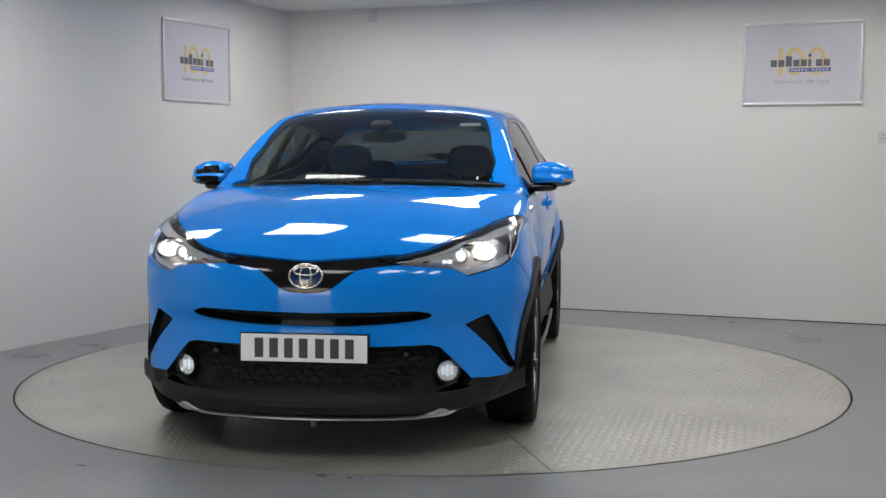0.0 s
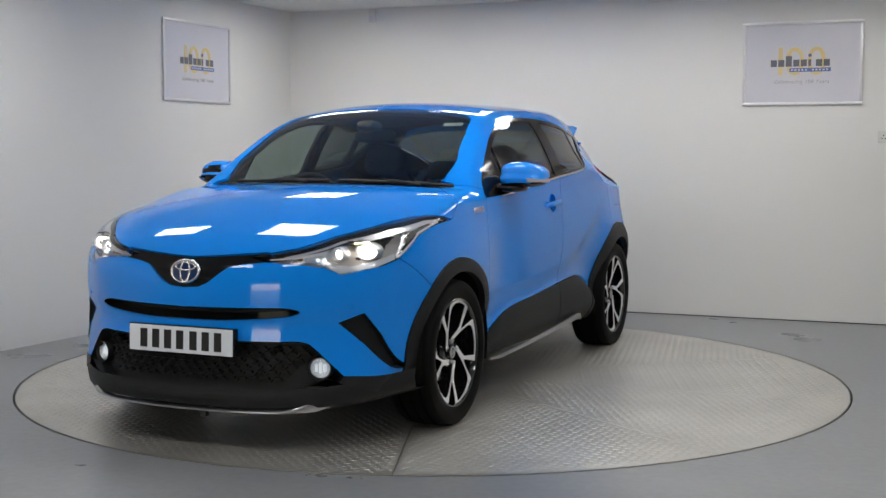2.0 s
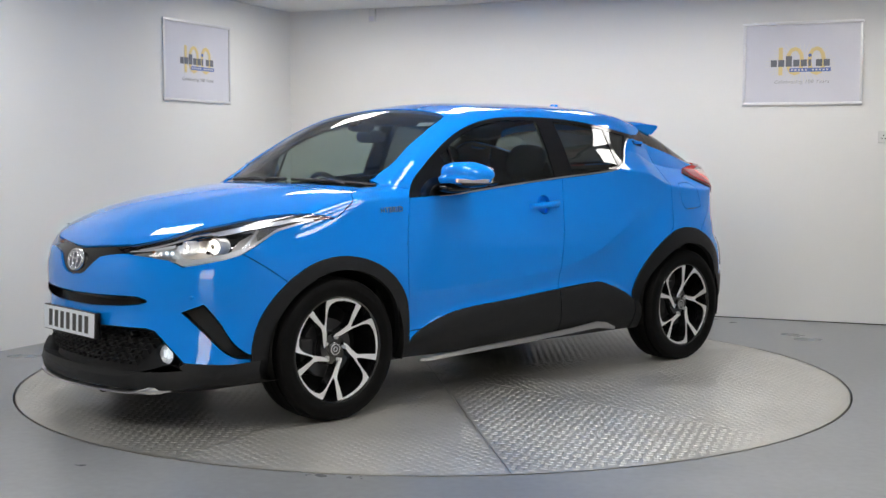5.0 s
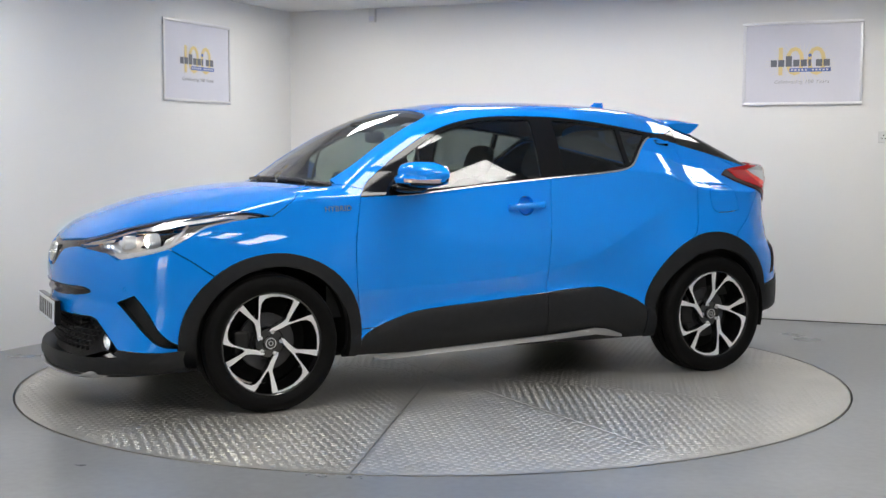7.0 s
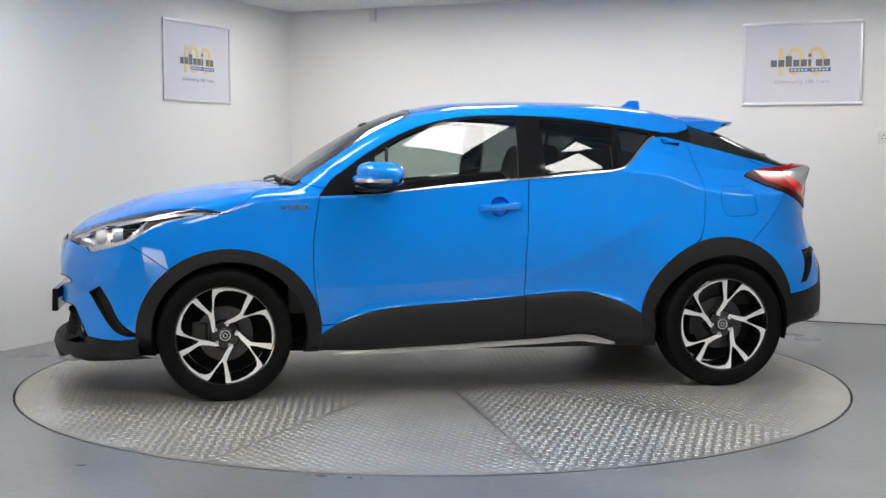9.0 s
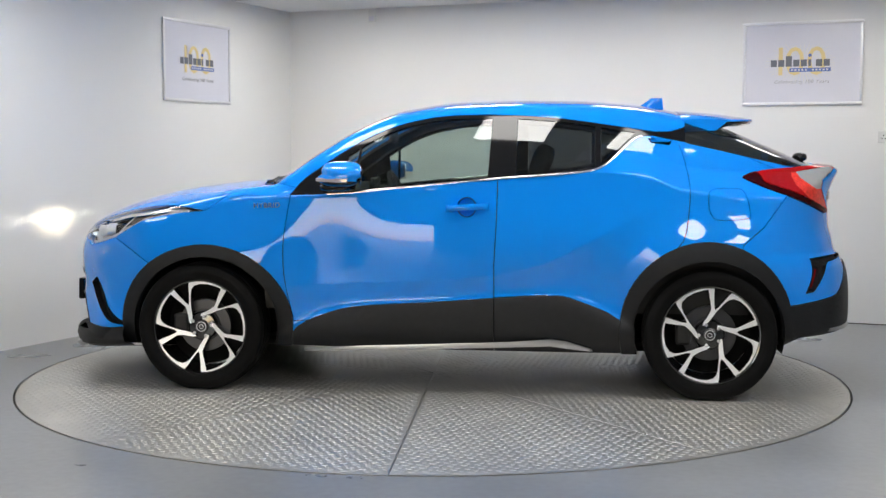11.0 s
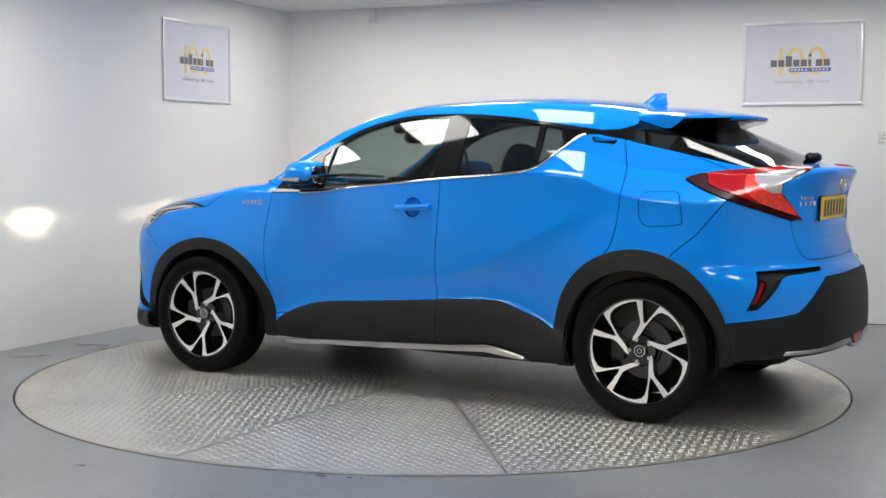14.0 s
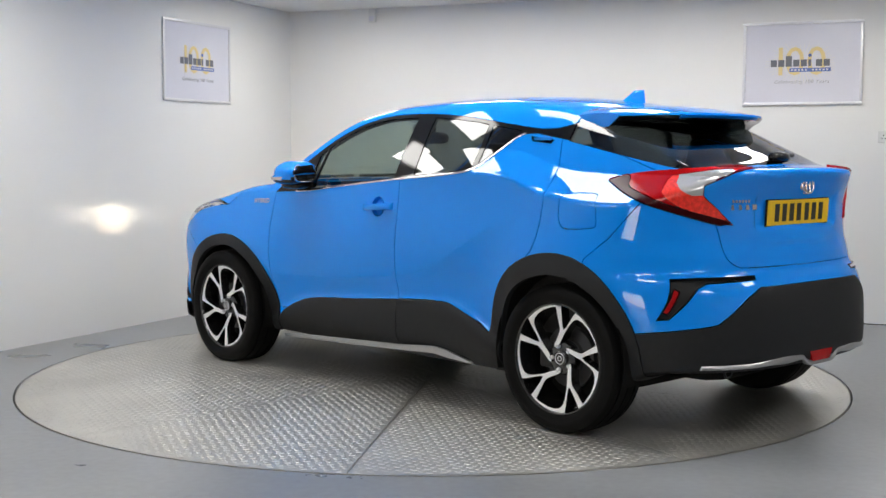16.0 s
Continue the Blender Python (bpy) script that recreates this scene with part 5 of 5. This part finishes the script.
def emblems():
    for x, z, w, h, lean, rz in ((2.192, 0.744, 0.068, 0.048, -12, 90), (-1.995, 1.100, 0.048, 0.034, -4, -90)):
        rear = x < 0
        if rear:
            x = skin_x(0, z, True) - 0.004
        ob = empty("round_badge", Matrix.Translation((x, 0, z)) @ Matrix.Rotation(radians(rz), 4, "Z") @ Matrix.Rotation(radians(lean), 4, "X"))
        ob.parent = car

        def oval(a, b, t, cz=0.0):
            bm = bmesh.new()
            n = 48
            rows = []
            for k in range(n):
                c, s = math.cos(2 * math.pi * k / n), math.sin(2 * math.pi * k / n)
                rows.append([bm.verts.new(((a + da) * c, y, cz + (b + da) * s)) for da, y in ((-t, 0.006), (-t * 0.7, -0.004), (0, -0.007), (t * 0.7, -0.004), (t, 0.006))])
            for k in range(n):
                p, q = rows[k], rows[(k + 1) % n]
                for i in range(4):
                    bm.faces.new((p[i], q[i], q[i + 1], p[i + 1]))
            bmesh.ops.recalc_face_normals(bm, faces=bm.faces[:])
            return bm
        part("ring", oval(w, h, w * 0.085), CHROME, ob, "chrome oval ring", smooth=180)
        part("inner_ring", oval(w * 0.34, h * 0.90, w * 0.075), CHROME, ob, smooth=180)
        part("cross_ring", oval(w * 0.72, h * 0.34, w * 0.075, h * 0.42), CHROME, ob, smooth=180)
        if not rear:
            bm = bmesh.new()
            rings = lathe(bm, [(1.0, 0.004), (0.6, -0.001), (0.1, -0.002)], 40, "y", Matrix.Diagonal((w, 1, h, 1)))
            cap(bm, rings[-1])
            part("backing", bm, material("deep_blue_badge", (0.01, 0.03, 0.11), 0.15, coat=1.0), ob, "dark blue oval field", smooth=180)
    # lettering on the tailgate as plain bars; maker and model names
    for z, w, h, n in ((1.038, 0.098, 0.014, 6), (1.012, 0.150, 0.024, 4)):
        for k in range(n):
            y = 0.475 - k * w / n
            x = skin_x(y, z, True)
            bm = bmesh.new()
            box(bm, (x - 0.005, y - w / n + 0.005, z - h / 2), (x + 0.006, y, z + h / 2), 0.0015, seg=1)
            part("chrome_bar", bm, CHROME, car, "chrome lettering bar")


emblems()


def lettering(text, size, depth=0.0008, spacing=1.0, shear=0.0):
    """A mesh of words in the built-in font, centred, in the x-y plane."""
    cu = bpy.data.curves.new("words", "FONT")
    cu.body, cu.size, cu.extrude, cu.align_x, cu.align_y, cu.space_character, cu.shear = text, size, depth, "CENTER", "CENTER", spacing, shear
    cu.resolution_u = 3
    ob = bpy.data.objects.new("words", cu)
    scene.collection.objects.link(ob)
    bpy.context.view_layer.update()
    me = bpy.data.meshes.new_from_object(ob.evaluated_get(bpy.context.evaluated_depsgraph_get()))
    bpy.data.objects.remove(ob)
    bpy.data.curves.remove(cu)
    return me


def wing_badges():
    me = lettering("HYBRID", 0.038, 0.003, 1.1)
    me.materials.append(CHROME)
    for s in (1, -1):
        ob = new("wing_badge", me)
        ob.parent = car
        n = Vector(skin_normals(np.array([[0.965, skin_y(0.965, 0.968), 0.968]]))[0])
        n.y *= s
        right = Vector((-s, 0, 0.03))
        right = (right - n * right.dot(n)).normalized()
        up = n.cross(right)
        m = Matrix((right, up, n)).transposed().to_4x4()
        m.translation = Vector((0.965, skin_y(0.965, 0.968) * s, 0.968)) + n * 0.003
        ob.matrix_basis = m
        ob["label"] = "raised chrome badge lettering"


wing_badges()


def grille_mesh():
    bm = bmesh.new()
    r = 0.026
    rows = 6
    for j in range(rows):
        for i in range(-11, 12):
            y = (i + 0.5 * (j % 2)) * r * 1.9
            z = 0.290 + j * r * 1.0
            if abs(y) > 0.44 + 0.02 * j or z > 0.44:
                continue
            pts = [(y + r * 0.95 * math.cos(radians(a)), z + r * 0.62 * math.sin(radians(a))) for a in (0, 60, 120, 180)]
            for (y0, z0), (y1, z1) in zip(pts, pts[1:]):
                xa = skin_x(round(abs(y0), 2), round(z0, 2)) - 0.055
                xb = skin_x(round(abs(y1), 2), round(z1, 2)) - 0.055
                d = Vector((0, y1 - y0, z1 - z0)).normalized()
                n = Vector((0, -d.z, d.y)) * 0.0032
                vs = [bm.verts.new(Vector((x, yy, zz)) + n * k + Vector((h, 0, 0))) for x, yy, zz in ((xa, y0, z0), (xb, y1, z1)) for k, h in ((-1, -0.01), (-1, 0.006), (1, 0.006), (1, -0.01))]
                for q in ((0, 1, 5, 4), (1, 2, 6, 5), (2, 3, 7, 6)):
                    bm.faces.new([vs[t] for t in q])
    bmesh.ops.recalc_face_normals(bm, faces=bm.faces[:])
    tagged(part("grille_mesh", bm, CLAD, car, "black honeycomb grille mesh"), kind="stuff")
    for y in (0.40, -0.40):
        bm = bmesh.new()
        x = skin_x(y, 0.42) - 0.02
        rings = lathe(bm, [(0.014, -0.04), (0.014, 0.0), (0.010, 0.004)], 20, "x", Matrix.Translation((x, y, 0.425)))
        cap(bm, rings[-1])
        part("parking_sensor", bm, GLOSS_BLACK, car, smooth=40)
    for x, z in ((None, 0.603),):
        for s in (1, -1):
            bm = bmesh.new()
            xs = skin_x(0.674, z)
            n = Vector(skin_normals(np.array([[xs, 0.674, z]]))[0])
            rings = lathe(bm, [(0.011, -0.01), (0.011, 0.0015), (0.009, 0.003)], 20, "z", Matrix.Translation((xs, 0.674, z)) @ n.to_track_quat("Z", "Y").to_matrix().to_4x4())
            cap(bm, rings[-1])
            for v in bm.verts:
                v.co.y *= s
            bmesh.ops.recalc_face_normals(bm, faces=bm.faces[:])
            part("parking_sensor", bm, PAINT, car, smooth=40)
    # tow eye under the lip
    bm = bmesh.new()
    box(bm, (2.05, -0.015, 0.10), (2.08, 0.015, 0.17), 0.006)
    part("tow_eye", bm, BRAKE, car)


grille_mesh()


def wipers():
    for pts, arm in (((0.70, 0.10), (1.075, 0.55)), ((0.05, -0.52), (1.09, -0.05))):
        wip = empty("wiper")
        wip.parent = car
        ya, yb = pts
        bm = bmesh.new()
        path = []
        for t in np.linspace(0, 1, 12):
            y = ya + (yb - ya) * t
            x = 1.045 - 0.16 * y * y - 0.012
            path.append((x, y, skin_z(x, y) + 0.007))
        tube(bm, path, 0.008, 6)
        part("blade", bm, TRIM_IN, wip, smooth=60)
        bm = bmesh.new()
        x = arm[0] - 0.16 * arm[1] ** 2
        tube(bm, [(x, arm[1], skin_z(x, arm[1]) + 0.006), (x - 0.02, arm[1] - 0.06, skin_z(x, arm[1]) + 0.014), Vector(path[6]) + Vector((0, 0, 0.006))], 0.009, 6)
        part("arm", bm, TRIM_IN, wip, smooth=60)
    wip = empty("rear_wiper")
    wip.parent = car
    bm = bmesh.new()
    rounded(bm, (-1.93, -0.05, 1.20), (-1.85, 0.06, 1.252), p=2.6, seg=14)
    part("motor_cover", bm, GLOSS_BLACK, wip, smooth=180)
    bm = bmesh.new()
    path = [(-1.885, y, 1.232 + 0.01 * math.sin(3 * abs(y))) for y in np.linspace(0.06, -0.12, 8)]
    tube(bm, path, 0.010, 6)
    part("arm", bm, TRIM_IN, wip, smooth=60)


wipers()


# ---- turntable ----
def build_turntable():
    ob = empty("turntable")
    sectors = 10
    for k in range(sectors):
        a0, a1 = radians(20 + 36 * k), radians(56 + 36 * k)
        mid = (a0 + a1) / 2
        # steel plate
        bm = bmesh.new()
        gap = 0.0015
        arc = [(TABLE_R * math.cos(a), TABLE_R * math.sin(a)) for a in np.linspace(a0 + gap / TABLE_R, a1 - gap / TABLE_R, 24)]
        off = gap / math.sin((a1 - a0) / 2)
        poly = [(off * math.cos(mid), off * math.sin(mid))] + arc
        prism(bm, poly, -0.03, 0.0, "z")
        plate = part("deck_plate", bm, TREAD_BASE, ob)
        # raised treads, laid crosswise in a lattice that follows the plate
        bm = bmesh.new()
        p = 0.040
        lay = mid + radians(45)
        ex, ey = Vector((math.cos(lay), math.sin(lay), 0)), Vector((-math.sin(lay), math.cos(lay), 0))
        n = int(TABLE_R / p) + 2
        for i in range(-n, n + 1):
            for j in range(-n, n + 1):
                c = ex * (i * p) + ey * (j * p)
                r = c.length
                if r > TABLE_R - 0.03 or r < 0.03:
                    continue
                da = (math.atan2(c.y, c.x) - mid + math.pi) % (2 * math.pi) - math.pi
                if abs(da) > math.pi / sectors or r * math.sin(math.pi / sectors - abs(da)) < 0.016:
                    continue
                u, w = (ex, ey) if (i + j) % 2 else (ey, ex)
                l, b, h = 0.0175, 0.0100, 0.0013
                ring = [(-l, 0), (-l * 0.72, -b), (l * 0.72, -b), (l, 0), (l * 0.72, b), (-l * 0.72, b)]
                lo = [bm.verts.new(c + u * x + w * y) for x, y in ring]
                hi = [bm.verts.new(c + u * (x * 0.88) + w * (y * 0.78) + Vector((0, 0, h))) for x, y in ring]
                s = (u.cross(w)).z > 0
                bm.faces.new(hi if s else hi[::-1])
                for t in range(6):
                    q = (lo[t], lo[(t + 1) % 6], hi[(t + 1) % 6], hi[t])
                    bm.faces.new(q if s else q[::-1])
        tagged(part("raised_tread", bm, TREAD, plate), kind="stuff")
    bm = bmesh.new()
    lathe(bm, [(TABLE_R + 0.001, -0.03), (TABLE_R + 0.001, 0.0015), (TABLE_R + 0.005, 0.0015), (TABLE_R + 0.005, -0.03)], 160, "z", close=True)
    part("edge_band", bm, TREAD_BASE, ob, smooth=40)
    return tagged(ob, "round steel checker-plate turntable set flush in the floor", "turntable")


turntable = build_turntable()


# ---- on the walls ----
def picture(origin, right, label):
    """An A1 snap frame with its poster; origin is the middle of the picture on the wall."""
    up = Vector((0, 0, 1))
    out = right.cross(up)
    m = Matrix((right, up, out)).transposed().to_4x4()
    m.translation = origin
    ob = empty("wall_picture", m)
    w, h, f = 0.430, 0.308, 0.022
    for x0, x1, y0, y1 in ((-w, w, h - f, h), (-w, w, -h, -h + f), (-w, -w + f, -h + f, h - f), (w - f, w, -h + f, h - f)):
        bm = bmesh.new()
        box(bm, (x0, y0, 0.001), (x1, y1, 0.016), 0.004)
        part("frame_bar", bm, ALU, ob, "silver aluminium frame bar", smooth=40)
    bm = bmesh.new()
    box(bm, (-w + f - 0.004, -h + f - 0.004, 0.002), (w - f + 0.004, h - f + 0.004, 0.007))
    part("poster", bm, POSTER, ob, "pale lilac poster sheet")
    # soft gold field with thin rays behind the figures
    bm = bmesh.new()
    rng = random.Random(4)
    for k in range(46):
        a = 2 * math.pi * k / 46
        r0, r1 = 0.10, 0.20 + rng.random() * 0.05
        c, s = math.cos(a), math.sin(a)
        d = 0.0025
        vs = [bm.verts.new((c * r * 1.12 + 0.0 - s * q, s * r * 0.68 + c * q, 0.0074)) for r, q in ((r0, -d), (r1, -d * 0.4), (r1, d * 0.4), (r0, d))]
        bm.faces.new(vs)
    bmesh.ops.recalc_face_normals(bm, faces=bm.faces[:])
    for fc in bm.faces:
        if fc.normal.z < 0:
            fc.normal_flip()
    tagged(part("gold_rays", bm, GOLD_PALE, ob), kind="stuff")
    for name, words, size, y, z, gap, mat, space, shear in (("gold_digit", ("1", "0", "0"), 0.300, 0.005, 0.0085, 0.022, GOLD, 1.0, 0.0), ("slogan_word", ("Celebrating", "100", "Years"), 0.036, -0.135, 0.0095, 0.020, INK_GREY, 1.2, 0.25)):
        made = []
        for word in words:
            me = lettering(word, size, 0.0006, space, shear)
            me.materials.append(mat)
            xs = [v.co.x for v in me.vertices]
            made.append((me, min(xs), max(xs)))
        x = -(sum(b - a for _, a, b in made) + gap * (len(made) - 1)) / 2
        for me, a, b in made:
            t = new(name, me)
            t.parent = ob
            t.matrix_basis = Matrix.Translation((x - a, y, z))
            x += b - a + gap
    # company mark as plain shapes: a dark bar with eight blocks, a dot and a blue bar
    for k, (hgt, base) in enumerate(((0.050, 0), (0.050, 0), (0.078, 0), (0.050, 0), (0.050, 0), (0.050, 0), (0.050, 0), (0.050, 0))):
        bm = bmesh.new()
        x0 = -0.225 + k * 0.054
        wide = 0.020 if k == 5 else 0.044
        box(bm, (x0, -0.022, 0.0096), (x0 + wide, -0.022 + hgt, 0.0108))
        part("dark_bar", bm, INK, ob)
    bm = bmesh.new()
    rings = lathe(bm, [(0.013, 0.0096), (0.013, 0.0108)], 24, "z", Matrix.Translation((0.056, 0.058, 0)))
    cap(bm, rings[-1])
    part("blue_dot", bm, INK_BLUE, ob)
    bm = bmesh.new()
    box(bm, (-0.09, -0.062, 0.0096), (0.205, -0.034, 0.0108))
    part("blue_bar", bm, INK_BLUE, ob)
    bm = bmesh.new()
    for k in range(11):
        if k != 5:
            box(bm, (-0.078 + k * 0.025, -0.054, 0.0109), (-0.064 + k * 0.025, -0.042, 0.0114))
    part("pale_bars", bm, POSTER, ob)
    return tagged(ob, label, "picture", "wall pictures")


picture(Vector((2.726, 2.236, 1.921)), U, "silver-framed lilac poster with gold figures on the white wall")
picture(Vector((-1.833, 2.655, 1.948)), -V, "silver-framed lilac poster with gold figures on the side wall")


def socket():
    m = Matrix.Translation((3.30, 2.003, 1.377)) @ Matrix.Rotation(math.atan2(U.y, U.x), 4, "Z")
    ob = empty("wall_socket", m)
    bm = bmesh.new()
    box(bm, (-0.073, -0.010, -0.043), (0.073, 0.0, 0.043), 0.004)
    part("face_plate", bm, WHITE_PLASTIC, ob)
    for x in (-0.035, 0.035):
        bm = bmesh.new()
        for dx, dz in ((-0.011, -0.012), (0.011, -0.012), (0, 0.010)):
            box(bm, (x + dx - 0.004, -0.0112, dz - 0.004), (x + dx + 0.004, -0.0095, dz + 0.004))
        part("socket_holes", bm, GAP, ob)
        bm = bmesh.new()
        box(bm, (x - 0.006, -0.014, 0.022), (x + 0.006, -0.009, 0.035), 0.001, seg=1)
        part("switch", bm, WHITE_PLASTIC, ob)
    tagged(ob, "white double wall socket with switches", "wall socket")
    m = Matrix.Translation((-0.513, 3.571, 2.413)) @ Matrix.Rotation(math.atan2(U.y, U.x), 4, "Z")
    ob = empty("alarm_sensor", m)
    bm = bmesh.new()
    box(bm, (-0.030, -0.045, -0.060), (0.030, 0.0, 0.052), 0.008)
    part("body", bm, WHITE_PLASTIC, ob)
    bm = bmesh.new()
    box(bm, (-0.022, -0.049, -0.050), (0.022, -0.044, -0.010), 0.003)
    part("lens", bm, POSTER, ob)
    tagged(ob, "small white alarm sensor high on the wall", "alarm sensor")


socket()


# ---- what moves ----
def motions():
    rows_table, rows_car = [], []
    for k in range(9):
        t = 2.0 * k
        a = TURN0 + (TURN1 - TURN0) * t / 16
        turn = Matrix.Rotation(radians(a), 4, "Z")
        rows_table.append((t, turn))
        rows_car.append((t, turn @ Matrix.Translation((CAR_X, CAR_Y, 0.004))))
    walk(turntable, rows_table)
    walk(car, rows_car)


motions()
